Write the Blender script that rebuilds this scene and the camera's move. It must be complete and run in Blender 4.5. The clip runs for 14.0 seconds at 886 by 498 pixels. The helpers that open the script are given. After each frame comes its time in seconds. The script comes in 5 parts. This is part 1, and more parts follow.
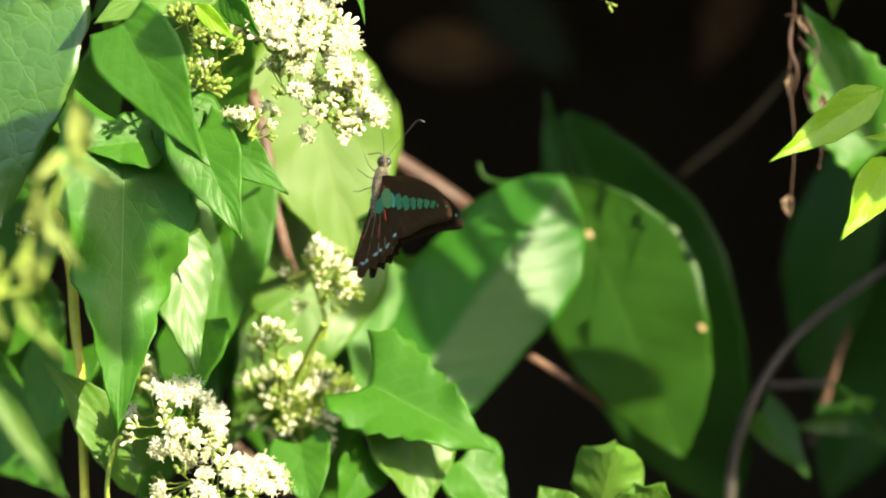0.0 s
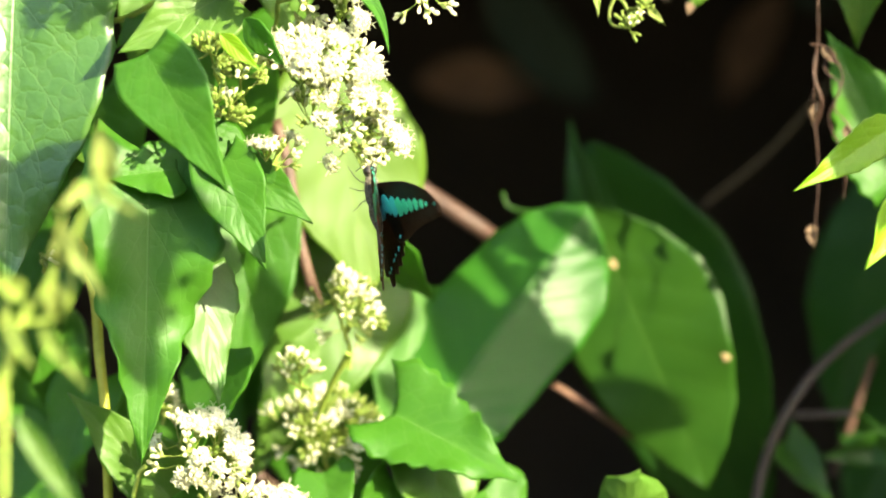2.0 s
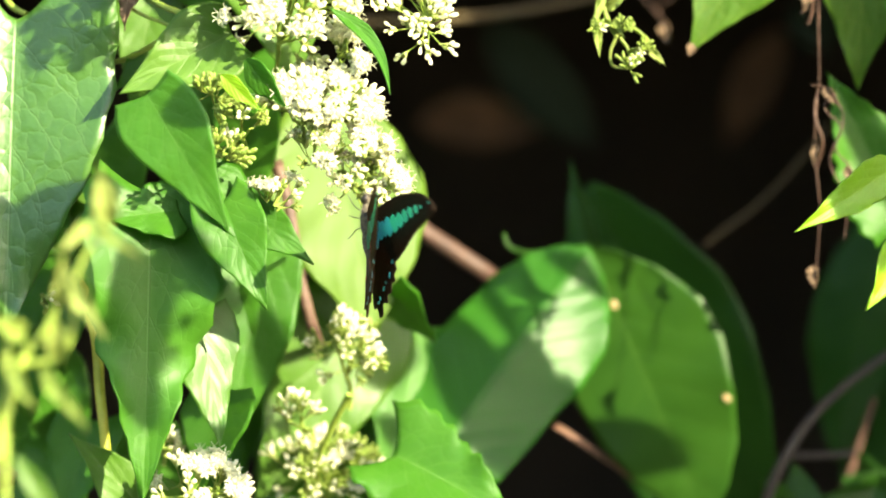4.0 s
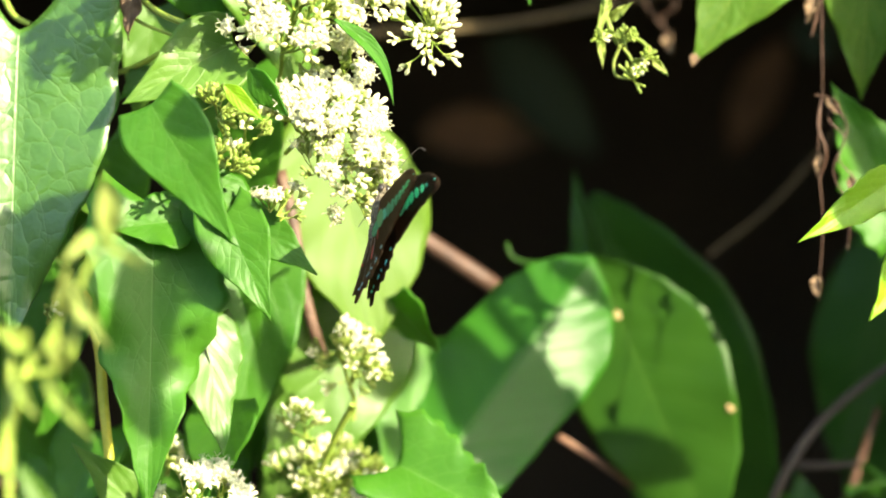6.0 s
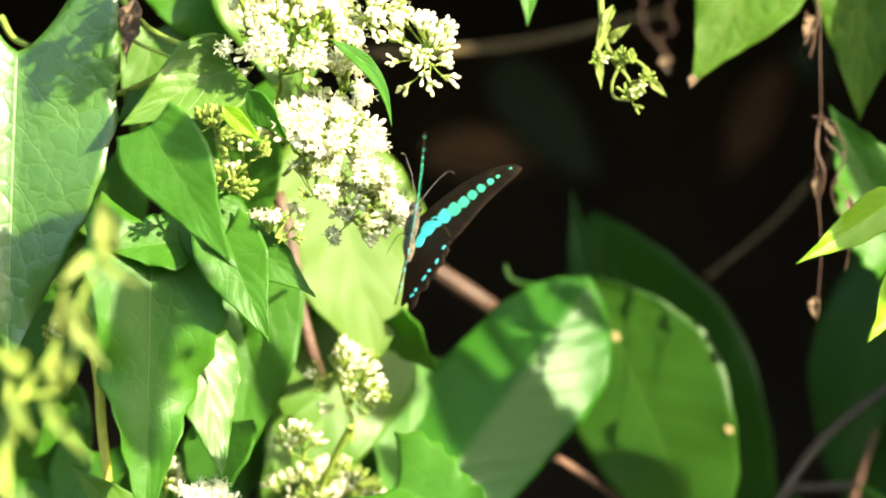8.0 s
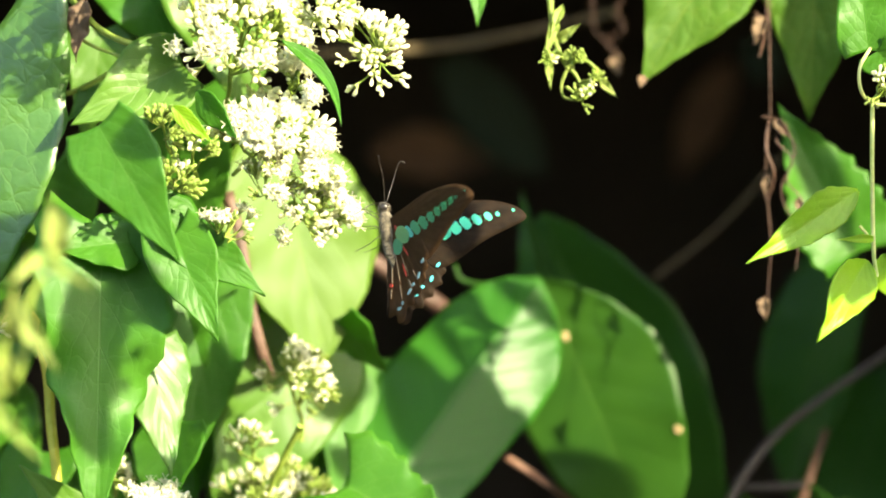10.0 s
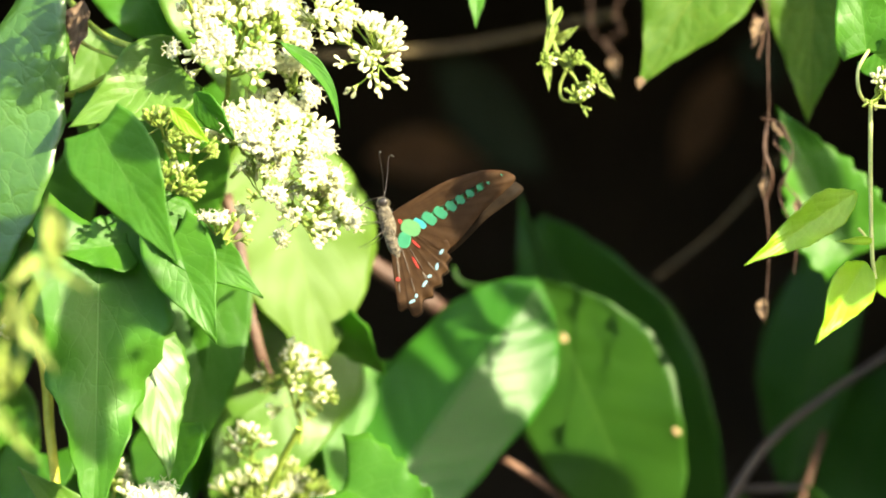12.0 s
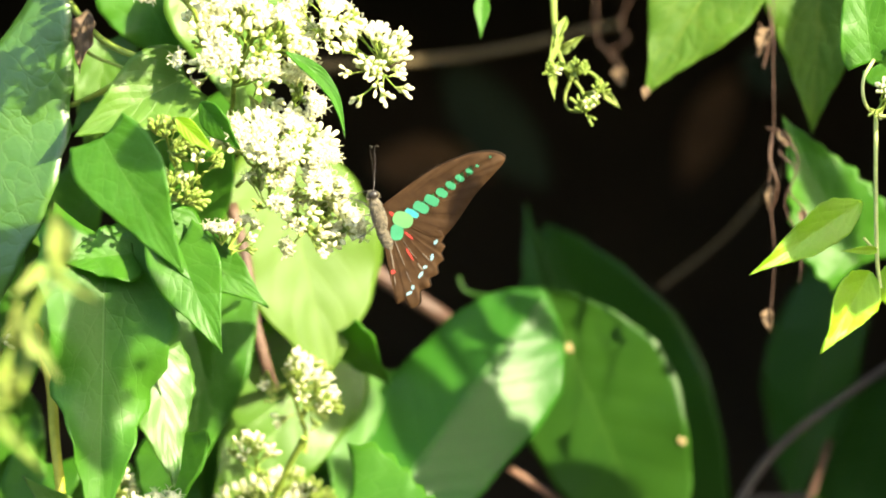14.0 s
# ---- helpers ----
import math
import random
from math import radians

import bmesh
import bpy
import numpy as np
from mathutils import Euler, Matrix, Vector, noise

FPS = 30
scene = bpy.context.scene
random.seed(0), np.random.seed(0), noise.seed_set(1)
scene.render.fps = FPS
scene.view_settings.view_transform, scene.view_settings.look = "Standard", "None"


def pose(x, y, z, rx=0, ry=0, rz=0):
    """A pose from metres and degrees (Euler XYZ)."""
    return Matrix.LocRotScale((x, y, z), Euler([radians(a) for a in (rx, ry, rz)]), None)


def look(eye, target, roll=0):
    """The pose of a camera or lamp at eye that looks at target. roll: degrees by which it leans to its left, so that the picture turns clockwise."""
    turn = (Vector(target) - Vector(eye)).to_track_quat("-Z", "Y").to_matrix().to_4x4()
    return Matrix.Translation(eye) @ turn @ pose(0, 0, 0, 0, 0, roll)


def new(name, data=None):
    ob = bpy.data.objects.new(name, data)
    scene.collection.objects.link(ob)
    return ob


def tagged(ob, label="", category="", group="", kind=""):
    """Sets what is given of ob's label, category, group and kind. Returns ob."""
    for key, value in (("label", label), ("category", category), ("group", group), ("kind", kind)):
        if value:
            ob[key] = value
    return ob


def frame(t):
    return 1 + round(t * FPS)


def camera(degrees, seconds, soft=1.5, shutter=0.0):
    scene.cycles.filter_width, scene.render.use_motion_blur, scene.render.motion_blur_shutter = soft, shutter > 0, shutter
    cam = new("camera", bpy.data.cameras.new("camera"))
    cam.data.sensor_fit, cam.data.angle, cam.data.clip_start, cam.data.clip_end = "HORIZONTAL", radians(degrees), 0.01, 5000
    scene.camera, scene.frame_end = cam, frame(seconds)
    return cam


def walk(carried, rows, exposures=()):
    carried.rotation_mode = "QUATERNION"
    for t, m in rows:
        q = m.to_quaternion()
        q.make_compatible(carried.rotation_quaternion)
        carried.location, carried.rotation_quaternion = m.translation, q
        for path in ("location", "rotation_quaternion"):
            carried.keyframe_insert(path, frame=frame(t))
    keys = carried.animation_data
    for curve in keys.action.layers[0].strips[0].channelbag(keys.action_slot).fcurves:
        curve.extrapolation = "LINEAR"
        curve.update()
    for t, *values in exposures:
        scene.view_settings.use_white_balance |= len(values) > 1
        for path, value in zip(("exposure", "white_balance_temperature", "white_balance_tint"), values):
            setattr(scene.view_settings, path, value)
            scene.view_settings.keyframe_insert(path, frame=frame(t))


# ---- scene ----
# A butterfly feeding on a flowering vine in front of a dark thicket, seen through a long lens.
EYE = (0.0, -2.0, 1.25)
cam = camera(8.52, 14.0, soft=1.9, shutter=0.4)
cam.data.dof.use_dof = True
cam.data.dof.focus_distance = 1.958
cam.data.dof.aperture_fstop = 6.5
walk(cam, [
    (0.0, look(EYE, (0.00872, 0.0, 1.21770))),
    (0.5, look(EYE, (0.00815, 0.0, 1.21770))),
    (1.0, look(EYE, (0.00175, 0.0, 1.21713))),
    (1.5, look(EYE, (0.00059, 0.0, 1.21800))),
    (2.0, look(EYE, (0.00059, 0.0, 1.22760))),
    (2.5, look(EYE, (0.00059, 0.0, 1.23429))),
    (3.0, look(EYE, (0.00118, 0.0, 1.23837))),
    (5.5, look(EYE, (-0.00144, 0.0, 1.24301))),
    (6.0, look(EYE, (-0.00087, 0.0, 1.24477))),
    (6.5, look(EYE, (-0.00087, 0.0, 1.24650))),
    (7.0, look(EYE, (-0.00057, 0.0, 1.24766))),
    (7.5, look(EYE, (0.00000, 0.0, 1.25000))),
    (8.0, look(EYE, (-0.00028, 0.0, 1.25203))),
    (8.5, look(EYE, (0.00260, 0.0, 1.25232))),
    (8.7, look(EYE, (0.00813, 0.0, 1.25234))),
    (10.8, look(EYE, (0.01714, 0.0, 1.25175))),
    (11.0, look(EYE, (0.01657, 0.0, 1.25232))),
    (11.5, look(EYE, (0.01659, 0.0, 1.25291))),
    (12.0, look(EYE, (0.01718, 0.0, 1.25260))),
    (12.5, look(EYE, (0.01718, 0.0, 1.25291))),
    (13.0, look(EYE, (0.01718, 0.0, 1.25319))),
    (13.5, look(EYE, (0.01602, 0.0, 1.25464))),
    (14.0, look(EYE, (0.01543, 0.0, 1.25581))),
], exposures=[(0.0, 2.30, 7500, 8), (0.4, 2.60, 7500, 8), (14.0, 2.64, 7550, 8)])

# ---- light ----
SUN = Vector((0.59, -0.69, 0.40)).normalized()
world = bpy.data.worlds.new("sky")
scene.world = world
world.use_nodes = True
wn = world.node_tree
sky = wn.nodes.new("ShaderNodeTexSky")
sky.sky_type = 'NISHITA'
sky.sun_disc = False
sky.sun_elevation = math.asin(SUN.z)
sky.sun_rotation = math.atan2(SUN.x, SUN.y)
wn.links.new(sky.outputs[0], wn.nodes["Background"].inputs[0])
wn.nodes["Background"].inputs[1].default_value = 0.15
sun_data = bpy.data.lights.new("sun", 'SUN')
sun_data.energy, sun_data.angle, sun_data.color = 3.2, radians(0.5), (1.0, 0.95, 0.76)
sun = new("sun", sun_data)
sun.matrix_world = look(Vector((0, 0, 1.25)) + SUN * 5, (0, 0, 1.25))


# ---- materials ----
class Nodes:
    """A small node builder for one material."""

    def __init__(self, name):
        self.mat = bpy.data.materials.new(name)
        self.mat.use_nodes = True
        self.tree = self.mat.node_tree
        self.bsdf = self.tree.nodes["Principled BSDF"]
        self.out = self.tree.nodes["Material Output"]

    def add(self, kind, **values):
        n = self.tree.nodes.new(kind)
        for k, v in values.items():
            n.inputs[k].default_value = v
        return n

    def link(self, a, b):
        self.tree.links.new(a, b)

    def math(self, op, a, b=0.0):
        n = self.tree.nodes.new("ShaderNodeMath")
        n.operation = op
        for i, v in enumerate((a, b)):
            if isinstance(v, (int, float)):
                n.inputs[i].default_value = v
            else:
                self.link(v, n.inputs[i])
        return n.outputs[0]

    def mix(self, fac, a, b):
        n = self.tree.nodes.new("ShaderNodeMix")
        n.data_type = 'RGBA'
        for sock, v in ((n.inputs[0], fac), (n.inputs[6], a), (n.inputs[7], b)):
            if isinstance(v, (int, float)):
                sock.default_value = v
            elif isinstance(v, tuple):
                sock.default_value = (*v, 1)
            else:
                self.link(v, sock)
        return n.outputs[2]

    def ramp(self, fac, low, high):
        n = self.tree.nodes.new("ShaderNodeMapRange")
        self.link(fac, n.inputs[0])
        n.inputs[1].default_value, n.inputs[2].default_value = low, high
        return n.outputs[0]

    def noise(self, scale, detail=3.0, coord=None):
        n = self.add("ShaderNodeTexNoise", Scale=scale, Detail=detail)
        if coord is None:
            tc = self.tree.nodes.new("ShaderNodeTexCoord")
            coord = tc.outputs["Object"]
        self.link(coord, n.inputs["Vector"])
        return n.outputs["Fac"]

    def bump(self, height, strength, distance=0.001):
        n = self.add("ShaderNodeBump", Strength=strength, Distance=distance)
        self.link(height, n.inputs["Height"])
        self.link(n.outputs[0], self.bsdf.inputs["Normal"])
        return n.outputs[0]


def leaf_material(name, dark, light, vein, through_colour, through_amount, rough, vein_count=6.0, slant=0.42, spots=0.0, gloss=0.35, pucker=0.5, relief=0.22):
    """Leaf blade: blotchy green with a midrib and side veins, lit through from behind."""
    m = Nodes(name)
    uv = m.tree.nodes.new("ShaderNodeUVMap")
    sep = m.tree.nodes.new("ShaderNodeSeparateXYZ")
    m.link(uv.outputs[0], sep.inputs[0])
    across = m.math('ABSOLUTE', m.math('SUBTRACT', sep.outputs[0], 0.5))
    along = sep.outputs[1]
    wob = m.noise(90.0, 2.0)
    phase = m.math('ADD', m.math('SUBTRACT', m.math('MULTIPLY', along, vein_count), m.math('MULTIPLY', across, vein_count * slant * 2)),
                   m.math('MULTIPLY', wob, 0.35))
    dist = m.math('ABSOLUTE', m.math('SUBTRACT', m.math('FRACT', phase), 0.5))
    side = m.math('SUBTRACT', 1.0, m.ramp(dist, 0.0, 0.035))
    side = m.math('MULTIPLY', side, m.math('SUBTRACT', 1.0, m.ramp(across, 0.2, 0.5)))
    mid = m.math('SUBTRACT', 1.0, m.ramp(across, 0.003, 0.011))
    vor = m.tree.nodes.new("ShaderNodeTexVoronoi")
    vor.feature = 'DISTANCE_TO_EDGE'
    vor.inputs["Scale"].default_value = 130.0
    tc = m.tree.nodes.new("ShaderNodeTexCoord")
    warp = m.add("ShaderNodeTexNoise", Scale=120.0, Detail=2.0)
    m.link(tc.outputs["Object"], warp.inputs["Vector"])
    spread = m.add("ShaderNodeVectorMath")
    spread.operation = 'MULTIPLY_ADD'
    m.link(warp.outputs["Color"], spread.inputs[0])
    spread.inputs[1].default_value = (0.008, 0.008, 0.008)
    m.link(tc.outputs["Object"], spread.inputs[2])
    m.link(spread.outputs[0], vor.inputs["Vector"])
    net = m.math('SUBTRACT', 1.0, m.ramp(vor.outputs["Distance"], 0.0, 0.07))
    lines = m.math('MAXIMUM', m.math('MAXIMUM', mid, m.math('MULTIPLY', side, 0.75)), m.math('MULTIPLY', net, 0.5 * pucker))
    info = m.tree.nodes.new("ShaderNodeObjectInfo")
    blot = m.ramp(m.noise(38.0, 4.0), 0.3, 0.7)
    tone = m.math('ADD', m.math('MULTIPLY', blot, 0.6), m.math('MULTIPLY', info.outputs["Random"], 0.4))
    col = m.mix(tone, dark, light)
    col = m.mix(lines, col, vein)
    if spots:
        fleck = m.ramp(m.noise(160.0, 1.0), 0.74, 0.78)
        col = m.mix(m.math('MULTIPLY', fleck, spots), col, (0.32, 0.22, 0.08))
    m.link(col, m.bsdf.inputs["Base Color"])
    m.bsdf.inputs["Roughness"].default_value = rough
    m.bsdf.inputs["Specular IOR Level"].default_value = gloss
    grain = m.math('ADD', m.math('MULTIPLY', m.noise(700.0, 3.0), 0.25), m.math('SUBTRACT', m.math('MULTIPLY', dist, 0.9), m.math('MULTIPLY', lines, 0.6)))
    grain = m.math('ADD', grain, m.math('MULTIPLY', m.ramp(vor.outputs["Distance"], 0.0, 0.4), pucker))
    normal = m.bump(grain, relief, 0.0007 * (1 + relief))
    back = m.add("ShaderNodeBsdfTranslucent", Color=(*through_colour, 1))
    m.link(normal, back.inputs["Normal"])
    mixer = m.add("ShaderNodeMixShader", Fac=through_amount)
    m.link(m.bsdf.outputs[0], mixer.inputs[1])
    m.link(back.outputs[0], mixer.inputs[2])
    m.link(mixer.outputs[0], m.out.inputs[0])
    return m.mat


def plain_material(name, a, b, scale, rough=0.6, bump=0.3, depth=0.0005, through_colour=None, amount=0.3, sheen=0.0):
    m = Nodes(name)
    f = m.ramp(m.noise(scale, 4.0), 0.3, 0.7)
    m.link(m.mix(f, a, b), m.bsdf.inputs["Base Color"])
    m.bsdf.inputs["Roughness"].default_value = rough
    m.bsdf.inputs["Sheen Weight"].default_value = sheen
    m.bump(m.noise(scale * 3, 3.0), bump, depth)
    if through_colour:
        back = m.add("ShaderNodeBsdfTranslucent", Color=(*through_colour, 1))
        mixer = m.add("ShaderNodeMixShader", Fac=amount)
        m.link(m.bsdf.outputs[0], mixer.inputs[1])
        m.link(back.outputs[0], mixer.inputs[2])
        m.link(mixer.outputs[0], m.out.inputs[0])
    return m.mat


def stem_material(name, a, b, rough=0.6, length_scale=60.0):
    """Bark or stem skin with streaks along it."""
    m = Nodes(name)
    tc = m.tree.nodes.new("ShaderNodeTexCoord")
    n1 = m.noise(length_scale, 4.0)
    wave = m.noise(length_scale * 8, 3.0)
    f = m.ramp(m.math('ADD', m.math('MULTIPLY', n1, 0.65), m.math('MULTIPLY', wave, 0.35)), 0.35, 0.65)
    m.link(m.mix(f, a, b), m.bsdf.inputs["Base Color"])
    m.bsdf.inputs["Roughness"].default_value = rough
    m.bump(wave, 0.5, 0.0006)
    return m.mat


M_VINE = leaf_material("vine_leaf_green", (0.028, 0.122, 0.0085), (0.058, 0.192, 0.0175), (0.092, 0.228, 0.038), (0.105, 0.37, 0.010), 0.42, 0.44, gloss=0.26)
M_PALE = leaf_material("vine_leaf_pale", (0.0608, 0.1558, 0.01672), (0.1049, 0.2128, 0.0342), (0.152, 0.266, 0.057), (0.1824, 0.418, 0.019), 0.42, 0.40, gloss=0.34, pucker=0.25, relief=0.28)
M_SHRUB = leaf_material("shrub_leaf_green", (0.0135, 0.0592, 0.0054), (0.0270, 0.0905, 0.0083), (0.0435, 0.1166, 0.0148), (0.0574, 0.2053, 0.0039), 0.36, 0.42, 9.0, 0.18, gloss=0.26, pucker=0.0)
M_WAXY = leaf_material("vine_leaf_waxy", (0.032, 0.112, 0.010), (0.066, 0.175, 0.024), (0.100, 0.215, 0.046), (0.10, 0.33, 0.012), 0.36, 0.38, gloss=0.85, pucker=0.7, relief=0.3)
M_BROAD = leaf_material("broad_leaf_yellow_green", (0.070, 0.150, 0.016), (0.110, 0.200, 0.028), (0.13, 0.22, 0.038), (0.18, 0.36, 0.018), 0.42, 0.46, gloss=0.22, pucker=0.05)
# Shrub green darkened: part of the rear leaves' shade is in this colour.
M_SHRUBSHADE = leaf_material("shrub_leaf_shaded_copy", (0.0095, 0.0486, 0.0054), (0.0203, 0.0783, 0.0081), (0.0324, 0.0945, 0.0135), (0.036, 0.14, 0.003), 0.34, 0.42, 9.0, 0.18, gloss=0.18, pucker=0.0)
M_YELLOWSTEM = stem_material("yellow_stem", (0.30, 0.31, 0.020), (0.46, 0.43, 0.045))
M_RIBBED = leaf_material("shrub_leaf_ribbed", (0.016, 0.092, 0.010), (0.034, 0.145, 0.016), (0.046, 0.155, 0.020), (0.080, 0.33, 0.007), 0.38, 0.36, 11.0, -0.24, gloss=0.20, pucker=0.0, relief=0.4)
M_GLOSSY = leaf_material("vine_leaf_glossy", (0.048, 0.135, 0.018), (0.085, 0.19, 0.034), (0.11, 0.21, 0.05), (0.15, 0.38, 0.018), 0.36, 0.38, gloss=0.36, pucker=0.1, relief=0.2)
M_YOUNG = leaf_material("young_leaf_lime", (0.125, 0.285, 0.010), (0.205, 0.375, 0.02), (0.25, 0.42, 0.04), (0.36, 0.62, 0.02), 0.38, 0.42)
M_PALESTEM = stem_material("pale_young_stem", (0.30, 0.36, 0.09), (0.46, 0.50, 0.20))
M_PALEBUD = leaf_material("young_bud_yellow", (0.15, 0.25, 0.028), (0.32, 0.37, 0.11), (0.34, 0.38, 0.12), (0.28, 0.42, 0.05), 0.35, 0.5, pucker=0.0)
M_DRYLEAF = leaf_material("withered_leaf_brown", (0.075, 0.045, 0.026), (0.19, 0.125, 0.075), (0.21, 0.15, 0.09), (0.2, 0.1, 0.04), 0.15, 0.75)
M_AGED = leaf_material("ageing_leaf_green", (0.025, 0.082, 0.0050), (0.068, 0.155, 0.0120), (0.13, 0.19, 0.024), (0.145, 0.335, 0.006), 0.40, 0.6, spots=0.6, gloss=0.25, relief=0.45)
M_STEM = stem_material("green_stem", (0.1312, 0.2214, 0.0246), (0.2624, 0.3444, 0.0492))
M_TWIG = stem_material("brown_twig", (0.055, 0.030, 0.020), (0.135, 0.076, 0.052))
M_GREYTWIG = stem_material("grey_twig", (0.0174, 0.0136, 0.0099), (0.0422, 0.0329, 0.0248))
M_DIMTWIG = stem_material("dull_brown_twig", (0.0697, 0.0492, 0.01968), (0.1312, 0.0943, 0.041))
M_DRYSTEM = stem_material("withered_stem", (0.042, 0.020, 0.012), (0.105, 0.052, 0.032))
M_STOUT = stem_material("old_red_brown_stem", (0.040, 0.020, 0.014), (0.120, 0.062, 0.042))
M_REDTWIG = stem_material("red_brown_twig", (0.0450, 0.0180, 0.0097), (0.0938, 0.0450, 0.0263))
M_PINKTWIG = stem_material("pinkish_twig", (0.105, 0.052, 0.034), (0.235, 0.132, 0.092))
M_PETAL = plain_material("petal_white", (0.84, 0.83, 0.66), (0.88, 0.88, 0.76), 300.0, 0.6, 0.2, 0.0002, (0.94, 0.95, 0.68), 0.55)
M_CALYX = plain_material("flower_base_green", (0.2624, 0.3444, 0.082), (0.4264, 0.4756, 0.1804), 300.0, 0.5, 0.2, 0.0002)
M_BUD = plain_material("bud_green", (0.1394, 0.2214, 0.0287), (0.2788, 0.3526, 0.082), 300.0, 0.5, 0.2, 0.0002, (0.328, 0.451, 0.082), 0.2)
M_CREAMSPOT = plain_material("leaf_blemish_tan", (0.20, 0.15, 0.055), (0.30, 0.22, 0.10), 200.0)
# Near-black earth: the shade on the dark masses is put into the colour.
M_SHADESOIL = plain_material("earth_shade_in_colour", (0.0072, 0.0047, 0.0025), (0.020, 0.012, 0.0066), 14.0, 0.95, 0.7, 0.01)
# Near-black green: deep shade on the hollow leaves is put into the colour.
M_SHADELEAF = plain_material("leaf_shade_in_colour", (0.005, 0.011, 0.002), (0.010, 0.018, 0.003), 20.0, 0.9, 0.3, 0.001)
# Unseen ground, coloured pale to bounce fill light up onto the leaves.
M_GROUND = plain_material("pale_bounce_earth", (0.10, 0.085, 0.045), (0.19, 0.16, 0.09), 3.0, 0.95, 0.7, 0.01)
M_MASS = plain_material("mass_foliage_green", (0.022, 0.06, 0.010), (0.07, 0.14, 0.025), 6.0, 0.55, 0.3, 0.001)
M_LITTER = plain_material("dead_leaf_brown", (0.042, 0.017, 0.005), (0.105, 0.046, 0.014), 40.0, 0.9, 0.3, 0.001)


# ---- builders ----
def finish(bm, name, materials, smooth=True):
    me = bpy.data.meshes.new(name)
    bm.normal_update()
    bm.to_mesh(me)
    bm.free()
    for m in materials:
        me.materials.append(m)
    for p in me.polygons:
        p.use_smooth = smooth
    return me


def part(name, data, parent, label=""):
    ob = new(name, data)
    ob.parent = parent
    return tagged(ob, label)


def tube(bm, points, radii, seg=6, mat=0):
    """A closed tapering tube along a line of points, into bm."""
    pts = [Vector(p) for p in points]
    rings = []
    ref = Vector((0.31, -0.77, 0.55))
    for i, p in enumerate(pts):
        d = (pts[min(i + 1, len(pts) - 1)] - pts[max(i - 1, 0)]).normalized()
        a = d.cross(ref)
        a = a.normalized() if a.length > 1e-4 else d.orthogonal().normalized()
        b = d.cross(a)
        r = radii[i] if hasattr(radii, "__len__") else radii
        rings.append([bm.verts.new(p + (a * math.cos(k * math.tau / seg) + b * math.sin(k * math.tau / seg)) * r) for k in range(seg)])
    for r0, r1 in zip(rings, rings[1:]):
        for k in range(seg):
            f = bm.faces.new((r0[k], r0[(k + 1) % seg], r1[(k + 1) % seg], r1[k]))
            f.material_index = mat
    for ring, flip in ((rings[0], True), (rings[-1], False)):
        f = bm.faces.new(list(reversed(ring)) if not flip else ring)
        f.material_index = mat


def curve_points(points, steps=6):
    """A smooth line through a few points (Catmull-Rom)."""
    p = [Vector(q) for q in points]
    if len(p) == 2:
        return [p[0].lerp(p[1], i / steps) for i in range(steps + 1)]
    p = [p[0] * 2 - p[1]] + p + [p[-1] * 2 - p[-2]]
    out = []
    for a, b, c, d in zip(p, p[1:], p[2:], p[3:]):
        for i in range(steps):
            t = i / steps
            out.append(0.5 * ((2 * b) + (c - a) * t + (2 * a - 5 * b + 4 * c - d) * t * t + (3 * b - a - 3 * c + d) * t ** 3))
    out.append(p[-2])
    return out


def stem(name, parent, points, r0, r1, material, label="", knots=0.0):
    line = curve_points(points)
    n = len(line)
    rng = random.Random(n * 7 + int(abs(line[0].x) * 9999))
    radii = [(r0 + (r1 - r0) * i / (n - 1)) * (1 + knots * rng.uniform(-0.3, 0.5)) for i in range(n)]
    bm = bmesh.new()
    tube(bm, line, radii, 8)
    return part(name, finish(bm, name, [material]), parent, label)


PROFILES = {
    "heart": ((0, .74), (.08, .92), (.18, 1.0), (.32, .95), (.5, .74), (.68, .46), (.82, .24), (.92, .1), (1, .006)),
    "oval": ((0, .03), (.06, .34), (.16, .66), (.3, .92), (.45, 1.0), (.6, .95), (.75, .74), (.87, .44), (.95, .18), (1, .006)),
    "broad": ((0, .06), (.05, .34), (.12, .66), (.24, .96), (.4, .97), (.6, .77), (.8, .44), (.93, .17), (1, .006)),
    "round": ((0, .05), (.05, .42), (.12, .68), (.24, .93), (.4, 1.0), (.6, .97), (.75, .86), (.88, .55), (.96, .2), (1, .006)),
    "lance": ((0, .08), (.08, .5), (.2, .9), (.32, 1.0), (.5, .86), (.68, .54), (.84, .24), (.94, .08), (1, .006)),
}


def profile(kind, t):
    pts = PROFILES[kind]
    for (a, va), (b, vb) in zip(pts, pts[1:]):
        if t <= b:
            q = (t - a) / (b - a)
            q = q * q * (3 - 2 * q) * 0.4 + q * 0.6
            return va + (vb - va) * q
    return pts[-1][1]


LEAF_COUNT = [0]


